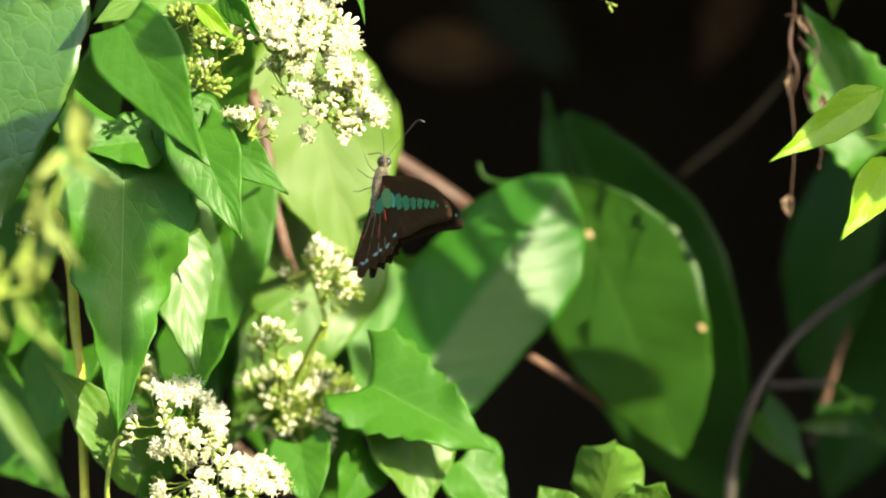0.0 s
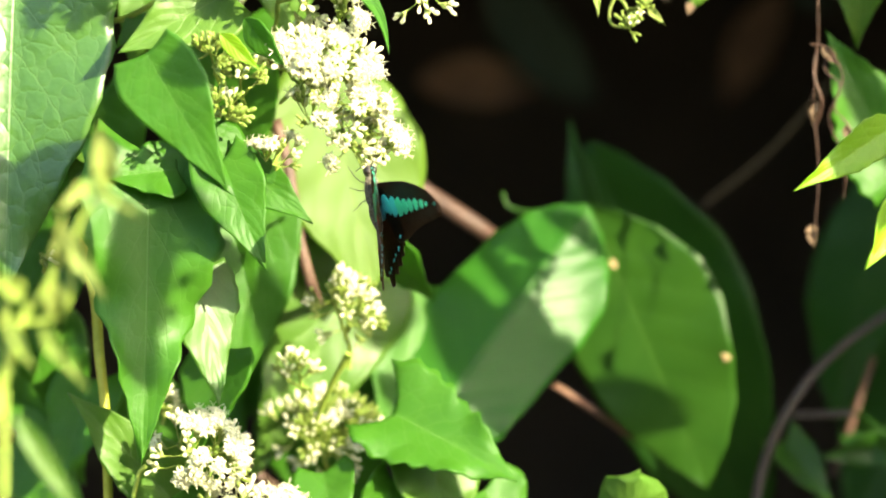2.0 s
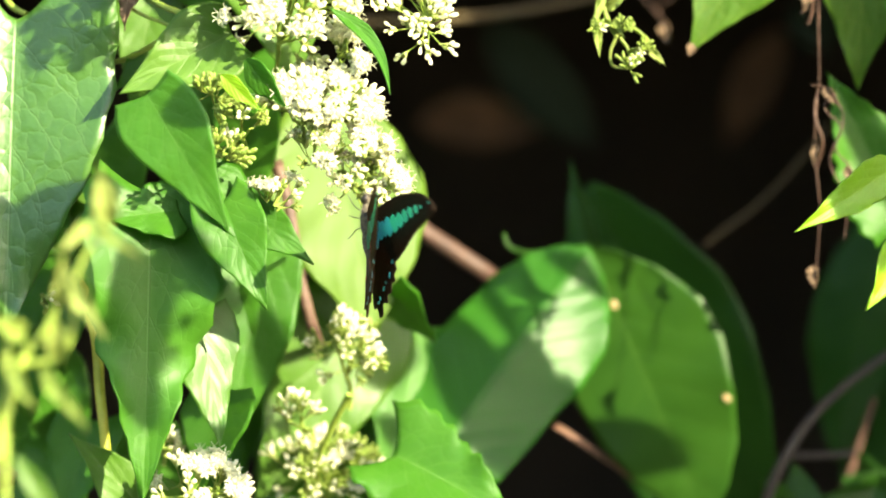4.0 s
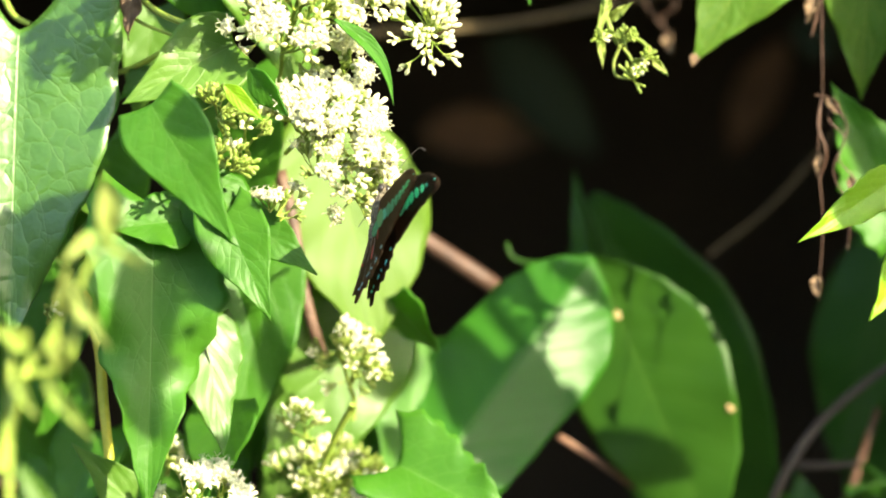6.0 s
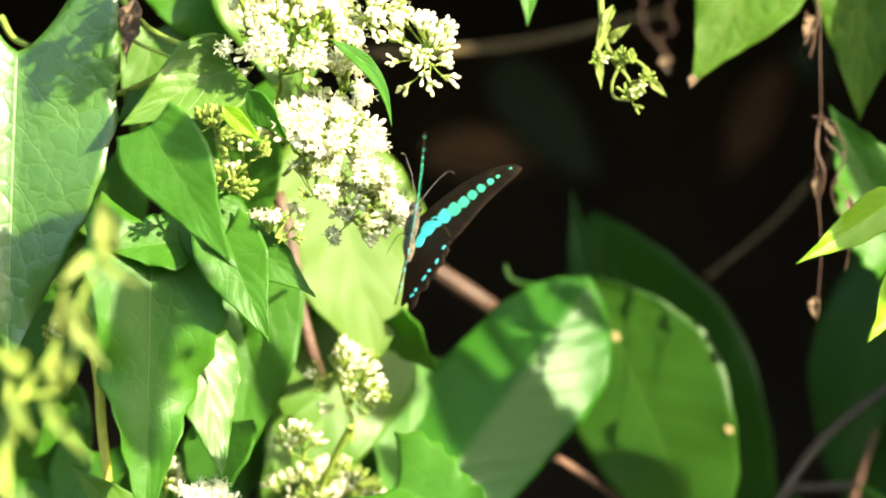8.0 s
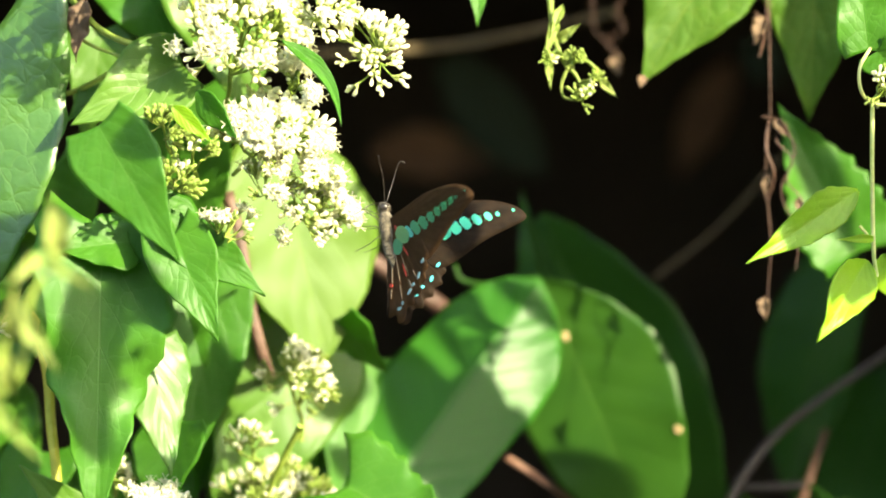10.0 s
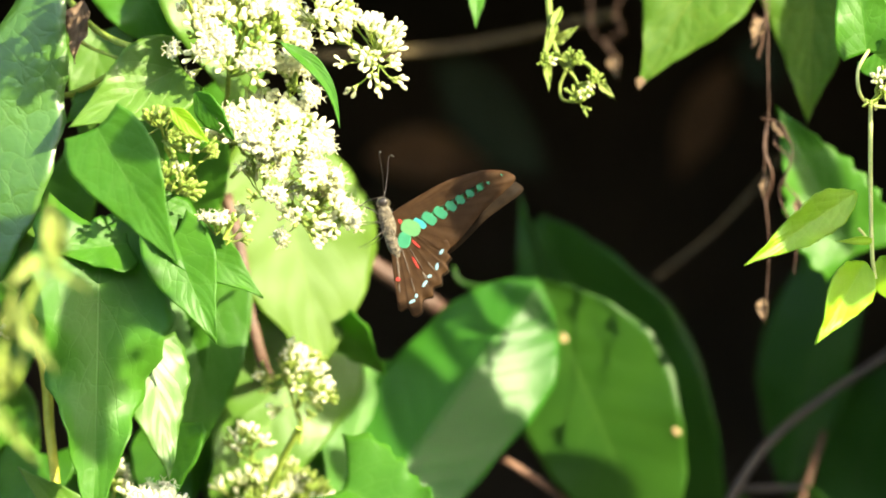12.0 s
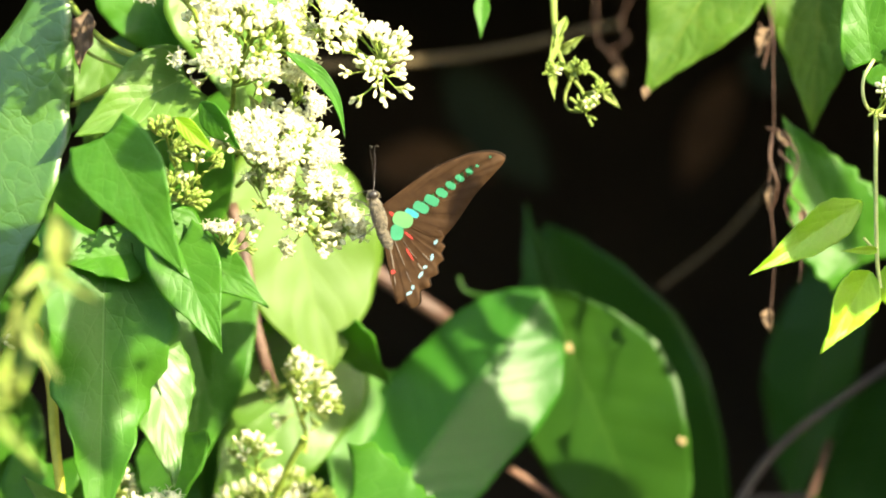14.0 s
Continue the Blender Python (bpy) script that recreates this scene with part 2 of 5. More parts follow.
def leaf(parent, base, tip, half, material, kind="heart", roll=0.0, fold=12.0, bend=0.12, back=0.16, wave=0.05, teeth=0.0,
         right=None, curl=0.0, ribs=None, name="leaf", label="", side=0.0, facing=(0, -1, 0)):
    """One leaf blade with thickness: base to tip, half width, roll about its midrib away from facing -Y, V fold, bend, wavy and toothed edge."""
    LEAF_COUNT[0] += 1
    rng = random.Random(LEAF_COUNT[0])
    base, tip = Vector(base), Vector(tip)
    length = (tip - base).length
    ax = (tip - base).normalized()
    face = Vector(facing)
    face = (face - ax * face.dot(ax)).normalized()
    across = ax.cross(face).normalized()
    rot = Matrix.Rotation(radians(roll), 3, ax)
    face, across = rot @ face, rot @ across
    nt, ns = (34, 18) if ribs is None else (96, 24)
    thick = 0.00035
    ph = [rng.uniform(0, 6.28) for _ in range(6)]
    bm = bmesh.new()
    uv = bm.loops.layers.uv.new("UVMap")
    grid = [[], []]
    coords = []
    for i in range(nt + 1):
        t = i / nt
        rows = ([], [])
        for j in range(ns + 1):
            s = 2 * j / ns - 1
            w = half if (s < 0 or right is None) else right
            sa = abs(s)
            edge = profile(kind, t)
            if teeth:
                edge *= 1 + teeth * (abs((t * 9 + (0.3 if s > 0 else 0)) % 1 - 0.5) - 0.25) * min(1, 4 * (1 - t)) * sa
            edge *= 1 + 0.05 * math.sin(t * 9 + ph[4 if s < 0 else 5]) * sa
            x = w * edge * s
            y = length * (t - (back * sa ** 1.6 * (1 - t) ** 3 if kind == "heart" else 0))
            h = abs(x) * math.tan(radians(fold))
            h -= bend * length * (t - 0.35) ** 2
            h += wave * half * sa ** 2 * (math.sin(t * 13 + ph[0 if s < 0 else 1]) + 0.6 * math.sin(t * 23 + ph[2 if s < 0 else 3]))
            h -= curl * half * sa ** 3
            vein = (t * 8 - sa * 1.0) % 1 if kind in ("oval", "broad", "round") else (t * 6 - sa * 2.5) % 1
            if ribs:
                vein = (t * ribs[0] + sa * ribs[1] + 0.25 * math.sin(t * 5 + ph[4])) % 1
            h += (ribs[2] if ribs else 0.016) * half * math.sin(vein * math.pi) * (1 - t)
            sway = side * length * math.sin(t * math.pi)
            p = base + ax * y + across * (x + sway) + face * h
            rows[0].append(bm.verts.new(p + face * thick))
            rows[1].append(bm.verts.new(p - face * thick))
        grid[0].append(rows[0])
        grid[1].append(rows[1])

    def quad(vs, ts):
        f = bm.faces.new(vs)
        for lp, (a, b) in zip(f.loops, ts):
            lp[uv].uv = (a, b)

    for i in range(nt):
        for j in range(ns):
            c = [(j / ns, i / nt), ((j + 1) / ns, i / nt), ((j + 1) / ns, (i + 1) / nt), (j / ns, (i + 1) / nt)]
            q = [(i, j), (i, j + 1), (i + 1, j + 1), (i + 1, j)]
            quad([grid[0][a][b] for a, b in q], c)
            quad([grid[1][a][b] for a, b in reversed(q)], list(reversed(c)))
    rim = [(0, j) for j in range(ns + 1)] + [(i, ns) for i in range(1, nt + 1)] + [(nt, j) for j in range(ns - 1, -1, -1)] + [(i, 0) for i in range(nt - 1, 0, -1)]
    for a, b in zip(rim, rim[1:] + rim[:1]):
        quad([grid[0][a[0]][a[1]], grid[1][a[0]][a[1]], grid[1][b[0]][b[1]], grid[0][b[0]][b[1]]],
             [(a[1] / ns, a[0] / nt)] * 2 + [(b[1] / ns, b[0] / nt)] * 2)
    spine = [(grid[1][i][ns // 2].co + grid[0][i][ns // 2].co) / 2 - face * 0.0002 for i in range(0, nt - 1, 3)]
    blade = part(name, finish(bm, "leaf_blade", [material]), parent, label)
    bm = bmesh.new()
    r = max(0.0003, half * 0.011)
    tube(bm, spine, [r * (1.15 - i / len(spine)) for i in range(len(spine))], 6)
    part("midrib", finish(bm, "midrib", [material]), blade)
    return blade


def thing(name, at, label, category, group="", kind=""):
    ob = new(name)
    ob.location = at
    ob.empty_display_size = 0.01
    return tagged(ob, label, category, group, kind)


# ---- flower heads ----
def bud_shape(bm, base, way, length, radius, mat, seg=5):
    tube(bm, [base, base + way * length * 0.3, base + way * length * 0.7, base + way * length * 0.92, base + way * length],
         [radius * 0.45, radius * 0.75, radius, radius * 0.72, radius * 0.2], seg, mat)


def head_mesh(seed, open_flower, green):
    """A small composite head: green bracts round four florets, in bud or open with lobes and styles; its base is at the origin, it points along +Z."""
    rng = random.Random(seed)
    bm = bmesh.new()
    up = Vector((0, 0, 1))
    tube(bm, [(0, 0, -0.0012), (0, 0, 0.0004)], [0.0003, 0.0005], 5, 1)
    for k in range(4):
        a = k * math.tau / 4 + 0.4
        out = Vector((math.cos(a), math.sin(a), 0))
        bud_shape(bm, out * 0.0003, (up + out * 0.30).normalized(), 0.0022, 0.00055, 1)
    for k in range(4 if not open_flower else 5):
        a = k * math.tau / (4 if not open_flower else 5) + rng.uniform(-0.3, 0.3)
        out = Vector((math.cos(a), math.sin(a), 0))
        way = (up + out * rng.uniform(0.35, 0.75)).normalized()
        start = out * 0.0004 + up * 0.0010
        if not open_flower:
            ln, r = rng.uniform(0.0034, 0.0046), rng.uniform(0.00062, 0.00084)
            tip_colour = 1 if green else 0
            tube(bm, [start, start + way * ln * 0.42], [r * 0.3, r * 0.5], 6, 1)
            tube(bm, [start + way * ln * q for q in (0.40, 0.6, 0.8, 0.93, 1.0)], [r * 0.5, r * 0.85, r, r * 0.7, r * 0.2], 6, tip_colour)
            continue
        end = start + way * 0.0030
        tube(bm, [start, start + way * 0.0018, end], [0.0003, 0.0005, 0.0008], 5, 0)
        b = way.orthogonal().normalized()
        c = way.cross(b)
        for n in range(5):
            w = n * math.tau / 5
            radial = b * math.cos(w) + c * math.sin(w)
            tangent = way.cross(radial)
            p0, p1 = end + radial * 0.0004, end + radial * 0.0013 + way * 0.0003
            tipv = end + radial * 0.0020 - way * 0.0002
            vs = [bm.verts.new(q) for q in (p0 - tangent * 0.0004, p0 + tangent * 0.0004, p1 + tangent * 0.00042, tipv, p1 - tangent * 0.00042)]
            vb = [bm.verts.new(v.co - way * 0.00016) for v in vs]
            bm.faces.new(vs)
            bm.faces.new(list(reversed(vb)))
            for i in range(5):
                bm.faces.new((vs[i], vb[i], vb[(i + 1) % 5], vs[(i + 1) % 5]))
        for sgn in (-1, 1):
            bow = (b * sgn + c * rng.uniform(-0.5, 0.5)).normalized()
            tube(bm, [end, end + way * 0.0012 + bow * 0.0003, end + way * 0.0020 + bow * 0.0011], 0.00011, 4, 0)
    return finish(bm, "flower_head", [M_PETAL, M_BUD if green else M_CALYX])


OPEN_HEADS = [head_mesh(k, True, False) for k in range(5)]
BUD_HEADS = [head_mesh(20 + k, False, False) for k in range(4)]
GREEN_HEADS = [head_mesh(40 + k, False, True) for k in range(3)]


def cluster(parent, foot, centre, size, count, seed, open_share=0.6, green_share=0.1, face=(0.42, -0.72, 0.55), scale=1.0, label="", spread=1.0):
    """A domed flower cluster: stalks that branch from foot to many small heads over an ellipsoid cap round centre."""
    rng = random.Random(seed)
    foot, centre = Vector(foot), Vector(centre)
    face = Vector(face).normalized()
    bm = bmesh.new()
    heads = []
    hubs = []
    for k in range(max(3, count // 7)):
        v = Vector([rng.gauss(0, 1) for _ in range(3)]).normalized()
        v = (v + face * 0.6).normalized()
        hubs.append(centre + Vector((v.x * size[0], v.y * size[1], v.z * size[2])) * 0.5)
    hub0 = foot.lerp(centre, 0.6)
    tube(bm, curve_points([foot, foot.lerp(hub0, 0.5) + Vector((0.001, 0, 0.001)), hub0], 3), 0.0008, 6)
    for h in hubs:
        mid = hub0.lerp(h, 0.5) + Vector([rng.uniform(-0.001, 0.001) for _ in range(3)])
        tube(bm, [hub0, mid, h], [0.0006, 0.0005, 0.0004], 5)
    for k in range(count):
        v = Vector([rng.gauss(0, 1) for _ in range(3)]).normalized()
        v = (v + face * 0.75 * spread).normalized()
        q = rng.uniform(0.72, 1.0)
        p = centre + Vector((v.x * size[0], v.y * size[1], v.z * size[2])) * q
        h = min(hubs, key=lambda c: (c - p).length)
        tube(bm, [h, h.lerp(p, 0.6) + Vector((0, 0, -0.0006)), p], 0.00028, 4)
        heads.append((p, ((p - h).normalized() * 0.7 + v * 0.6 + face * 0.8).normalized()))
    ob = part("inflorescence", finish(bm, "flower_stalks", [M_STEM]), parent, label)
    for p, way in heads:
        r = rng.random()
        pool = OPEN_HEADS if r < open_share else (GREEN_HEADS if r > 1 - green_share else BUD_HEADS)
        hd = part("flower_head", rng.choice(pool), ob)
        hd.matrix_basis = Matrix.Translation(p) @ way.to_track_quat('Z', 'Y').to_matrix().to_4x4() @ Matrix.Rotation(rng.uniform(0, 6.28), 4, 'Z') @ Matrix.Scale(scale * rng.uniform(0.85, 1.15), 4)
    return ob


# ---- ground, the dark backdrop and unseen masses that block light ----
def sheet(name, size, cuts, height, material, label, at):
    bm = bmesh.new()
    bmesh.ops.create_grid(bm, x_segments=cuts, y_segments=cuts, size=size)
    for v in bm.verts:
        r = max(abs(v.co.x), abs(v.co.y)) / size
        v.co.x, v.co.y = v.co.x * r ** 2, v.co.y * r ** 2
        v.co.z = height * noise.noise(v.co * 1.3)
    ob = new(name, finish(bm, name, [material]))
    ob.location = at
    return tagged(ob, label, name, kind="structure")


sheet("ground", 600.0, 80, 0.04, M_GROUND, "unseen earth ground, paled to bounce fill light", (0, 0, 0))


def thicket(name, box, cells, label, bulge=0.08):
    """A dense mass of undergrowth: a bumpy closed body, its shade put into a near-black colour."""
    bm = bmesh.new()
    bmesh.ops.create_cube(bm, size=1.0)
    bmesh.ops.subdivide_edges(bm, edges=bm.edges[:], cuts=cells, use_grid_fill=True)
    (x0, x1), (y0, y1), (z0, z1) = box
    for v in bm.verts:
        p = Vector((x0 + (v.co.x + 0.5) * (x1 - x0), y0 + (v.co.y + 0.5) * (y1 - y0), z0 + (v.co.z + 0.5) * (z1 - z0)))
        n = noise.noise_vector(p * 3.1) + noise.noise_vector(p * 9.0) * 0.4
        v.co = p + n * bulge
    ob = new(name, finish(bm, name, [M_SHADESOIL]))
    return tagged(ob, label, "undergrowth", kind="structure")


thicket("backdrop_bank", ((-2.4, 3.2), (1.0, 2.2), (-0.1, 3.2)), 24, "bank behind the plants, near-black colour standing for shaded undergrowth")
# Unseen masses added to keep sun and sky light off the scene.
thicket("block_canopy", ((-2.4, 3.2), (-0.08, 1.6), (1.54, 3.2)), 26, "unseen canopy mass added to keep sun and sky off the hollow", 0.06)
thicket("block_hedge", ((-9.0, 9.0), (-6.0, -4.6), (-0.1, 2.2)), 24, "unseen hedge mass added to block low sky light", 0.15)
thicket("block_side_east", ((0.37, 3.2), (-0.05, 1.6), (-0.1, 1.9)), 26, "unseen side mass added to block light beside the hollow", 0.05)
thicket("block_side_west", ((-2.4, -0.62), (0.30, 1.6), (-0.1, 1.9)), 20, "unseen side mass added to block light beside the hollow", 0.05)


def foliage(name, boxes, count, size, seed, label):
    """Leaves past counting over the added unseen masses: small bent blades in one mesh."""
    rng = random.Random(seed)
    verts, faces = [], []
    for _ in range(count):
        (x0, x1), (y0, y1), (z0, z1) = rng.choice(boxes)
        dx, dy, dz = x1 - x0, y1 - y0, z1 - z0
        pick = rng.random() * (dx * dz * 2 + dy * dz * 2 + dx * dy * 2)
        u, v = rng.random(), rng.random()
        if pick < dx * dz * 2:
            p = Vector((x0 + u * dx, y0 if pick < dx * dz else y1, z0 + v * dz))
            n = Vector((0, -1 if pick < dx * dz else 1, 0))
        elif pick < dx * dz * 2 + dy * dz * 2:
            low = pick < dx * dz * 2 + dy * dz
            p = Vector((x0 if low else x1, y0 + u * dy, z0 + v * dz))
            n = Vector((-1 if low else 1, 0, 0))
        else:
            low = pick < dx * dz * 2 + dy * dz * 2 + dx * dy
            p = Vector((x0 + u * dx, y0 + v * dy, z0 if low else z1))
            n = Vector((0, 0, -1 if low else 1))
        p += n * rng.uniform(-0.03, 0.03)
        if p.z < 0.02:
            continue
        face = (n + Vector([rng.gauss(0, 0.5) for _ in range(3)])).normalized()
        a = face.orthogonal().normalized()
        a = Matrix.Rotation(rng.uniform(0, 6.28), 3, face) @ a
        b = face.cross(a)
        ln = size * rng.uniform(0.6, 1.3)
        w = ln * rng.uniform(0.28, 0.42)
        k = len(verts)
        for q in (p, p + a * ln * 0.4 + b * w + face * ln * 0.1, p + a * ln * 0.45 + face * ln * 0.02, p + a * ln * 0.4 - b * w + face * ln * 0.1, p + a * ln - face * ln * 0.12):
            verts.append(q)
        faces += [(k, k + 2, k + 1), (k, k + 3, k + 2), (k + 1, k + 2, k + 4), (k + 2, k + 3, k + 4)]
    me = bpy.data.meshes.new(name)
    me.from_pydata(verts, [], faces)
    me.materials.append(M_MASS)
    return tagged(new(name, me), label, "foliage", kind="stuff")


CANOPY_BLOCK, EAST, WEST = ((-2.4, 3.2), (-0.08, 1.6), (1.54, 3.2)), ((0.37, 3.2), (-0.05, 1.6), (-0.1, 1.9)), ((-2.4, -0.62), (0.30, 1.6), (-0.1, 1.9))
# Dressing for the added light blocks, none of it in view.
foliage("block_leaves", (CANOPY_BLOCK, CANOPY_BLOCK, EAST, WEST), 16000, 0.085, 5, "dense leaves dressing the unseen light-blocking masses")
foliage("hedge_block_leaves", (((-9.0, 9.0), (-6.0, -4.6), (-0.1, 2.2)),), 9000, 0.16, 6, "dense leaves dressing the unseen light-blocking hedge")

# ---- the flowering vine ----
vine = thing("flowering_vine", (-0.0966, 0.1000, 1.1285), "climbing vine with heart-shaped green leaves and clusters of tiny white flowers", "vine")


class Local:
    """Places given in the world, put into a thing's own space."""

    def __init__(self, ob):
        self.o = Vector(ob.location)

    def __call__(self, p):
        return Vector(p) - self.o


V = Local(vine)


def vleaf(base, tip, half, material, *args, **kw):
    return leaf(vine, V(base), V(tip), half, material, *args, **kw)


# upper left: a large toothed leaf, and those round it
vleaf((-0.1427, -0.0080, 1.3183), (-0.1455, -0.0220, 1.2107), 0.0371, M_WAXY, "heart", roll=2, fold=15, bend=0.08, back=0.36, wave=0.06, teeth=0.12, right=0.0285, label="large pale green leaf with a toothed edge")
vleaf((-0.0697, -0.0270, 1.3130), (-0.1064, -0.0380, 1.2932), 0.0141, M_PALE, "heart", roll=8, fold=14, bend=0.1, back=0.05, wave=0.05)
vleaf((-0.0951, -0.0820, 1.2917), (-0.0689, -0.0920, 1.2480), 0.0145, M_VINE, "heart", roll=12, fold=6, bend=0.05, back=0.05, wave=0.03, label="saturated green leaf, light shining through")
vleaf((-0.0789, -0.0320, 1.2716), (-0.0622, -0.0400, 1.2399), 0.0105, M_VINE, "lance", roll=-35, fold=10, bend=0.06, wave=0.08)
vleaf((-0.0967, -0.0260, 1.2605), (-0.0984, -0.0380, 1.1570), 0.0239, M_VINE, "heart", facing=(0.22, -0.93, 0.29), fold=9, bend=0.06, back=0.10, wave=0.16, teeth=0.30, label="long wavy-edged green leaf")
vleaf((-0.1123, -0.0100, 1.2681), (-0.1262, -0.0150, 1.2351), 0.0061, M_PALE, "lance", roll=20, fold=14)
vleaf((-0.1281, 0.0300, 1.2386), (-0.1396, 0.0300, 1.1885), 0.0162, M_VINE, "heart", roll=20, fold=10)
vleaf((-0.1463, 0.0430, 1.2269), (-0.1358, 0.0600, 1.1700), 0.0171, M_VINE, "heart", roll=-15, fold=8)
vleaf((-0.0814, -0.0160, 1.2215), (-0.0737, -0.0220, 1.1754), 0.0124, M_GLOSSY, "heart", fold=5, bend=0.05, back=0.05, teeth=0.16, wave=0.06, facing=(0.36, -0.89, 0.27), label="pale glossy leaf with a sunlit glare")
vleaf((-0.0724, 0.0120, 1.1938), (-0.0837, 0.0060, 1.1568), 0.0149, M_VINE, "heart", facing=(-0.62, -0.75, -0.1), fold=8, back=0.05, bend=0.05)
vleaf((-0.0612, 0.0500, 1.2412), (-0.0749, 0.0420, 1.1648), 0.0156, M_VINE, "heart", roll=-10, fold=12, back=0.05)
vleaf((-0.0785, 0.0470, 1.2444), (-0.0649, 0.0470, 1.2016), 0.0143, M_VINE, "heart", roll=10, fold=10)
vleaf((-0.0286, 0.0880, 1.2204), (-0.0657, 0.0700, 1.1460), 0.0238, M_PALE, "heart", roll=-14, fold=8, back=0.05)
vleaf((-0.0078, 0.1030, 1.2142), (-0.0185, 0.0770, 1.1515), 0.0190, M_VINE, "heart", roll=-18, fold=10, back=0.05)
vleaf((-0.0184, 0.0620, 1.2283), (-0.0027, 0.0660, 1.2080), 0.0106, M_VINE, "heart", roll=48, fold=6, back=0.05)
vleaf((-0.0441, 0.0700, 1.3013), (-0.0227, 0.0600, 1.2130), 0.0279, M_BROAD, "oval", roll=4, facing=(0.36, -0.89, 0.27), fold=6, bend=0.05, wave=0.04, label="broad pale green leaf behind the flowers")
vleaf((-0.0731, -0.0370, 1.2567), (-0.0576, -0.0450, 1.2216), 0.0118, M_VINE, "heart", roll=-5, fold=10)
vleaf((-0.0674, -0.0220, 1.2558), (-0.0426, -0.0270, 1.2368), 0.0086, M_VINE, "heart", roll=-15, fold=10)
vleaf((-0.0910, 0.0000, 1.1438), (-0.1243, -0.0120, 1.1799), 0.0133, M_PALE, "heart", roll=22, fold=16, bend=0.06, back=0.05, teeth=0.08)
vleaf((-0.1207, 0.0520, 1.1820), (-0.1308, 0.0430, 1.1473), 0.0133, M_VINE, "heart", roll=10, fold=8)
vleaf((-0.1488, 0.0770, 1.1594), (-0.1221, 0.0600, 1.1308), 0.0152, M_VINE, "heart", roll=10, fold=8)
vleaf((-0.0161, 0.0200, 1.1715), (0.0255, 0.0050, 1.1500), 0.0190, M_VINE, "heart", roll=-26, fold=14, back=0.22, teeth=0.30, bend=0.1, wave=0.07, label="bright toothed leaf with a drawn-out tip")
vleaf((-0.0046, 0.0300, 1.1605), (0.0031, 0.0200, 1.1255), 0.0181, M_PALE, "heart", roll=-25, fold=10)
vleaf((-0.0401, 0.0200, 1.1514), (-0.0351, 0.0100, 1.1280), 0.0114, M_VINE, "heart", roll=10, fold=10)
vleaf((-0.0162, 0.0250, 1.1482), (-0.0276, 0.0200, 1.1255), 0.0105, M_VINE, "heart", roll=-30, fold=10)
vleaf((0.0148, 0.0430, 1.1444), (0.0322, 0.0430, 1.1221), 0.0133, M_VINE, "heart", roll=-30, fold=12)
vleaf((-0.0367, -0.0500, 1.3202), (-0.0174, -0.0540, 1.2916), 0.0028, M_VINE, "lance", roll=-24, fold=22, bend=-0.1, side=-0.16)
vleaf((-0.0722, -0.0560, 1.2986), (-0.0592, -0.0580, 1.2865), 0.0032, M_YOUNG, "lance", roll=10, fold=14)
vleaf((-0.0646, -0.0450, 1.3040), (-0.0513, -0.0500, 1.2876), 0.0053, M_VINE, "lance", roll=35, fold=10)
vleaf((-0.0876, 0.0300, 1.3466), (-0.0741, 0.0300, 1.3177), 0.0171, M_VINE, "heart", roll=0, fold=8)
vleaf((-0.0994, 0.0350, 1.3275), (-0.1059, 0.0300, 1.2868), 0.0114, M_PALE, "heart", roll=0, fold=8)
vleaf((-0.0648, 0.0430, 1.2871), (-0.0712, 0.0600, 1.2482), 0.0114, M_VINE, "heart", roll=15, fold=8)
vleaf((-0.1035, -0.0120, 1.3359), (-0.1063, -0.0160, 1.3147), 0.0042, M_DRYLEAF, "lance", roll=15, fold=24, wave=0.3, name="withered_leaf", label="small withered brown leaf")

# a small lit leaf at the head of the long one
vleaf((-0.0874, -0.0260, 1.2543), (-0.1113, -0.0340, 1.2513), 0.0114, M_VINE, "heart", roll=30, fold=10, bend=0.06, back=0.05, wave=0.06, teeth=0.06)
# leaves deeper in the tangle
vleaf((-0.0603, 0.0200, 1.3461), (-0.0487, 0.0200, 1.2962), 0.0209, M_PALE, "heart", roll=-15, fold=8)
vleaf((-0.1196, 0.0500, 1.2794), (-0.1069, 0.0500, 1.2385), 0.0162, M_VINE, "heart", roll=5, fold=8)
vleaf((-0.1417, 0.0600, 1.2717), (-0.1319, 0.0600, 1.2111), 0.0209, M_VINE, "heart", roll=-5, fold=8)
vleaf((-0.0712, 0.0600, 1.3069), (-0.0791, 0.0600, 1.2541), 0.0181, M_VINE, "heart", roll=5, fold=8)
vleaf((-0.0532, 0.1200, 1.2099), (-0.0693, 0.1200, 1.1656), 0.0190, M_VINE, "heart", roll=5, fold=8)
vleaf((-0.1477, 0.0900, 1.1986), (-0.1259, 0.0900, 1.1430), 0.0209, M_VINE, "heart", roll=5, fold=8)
vleaf((-0.0910, 0.1100, 1.1780), (-0.0970, 0.1100, 1.1219), 0.0247, M_VINE, "heart", roll=5, fold=8)
vleaf((-0.0451, 0.1200, 1.1737), (-0.0290, 0.1200, 1.1213), 0.0247, M_VINE, "heart", roll=5, fold=8)

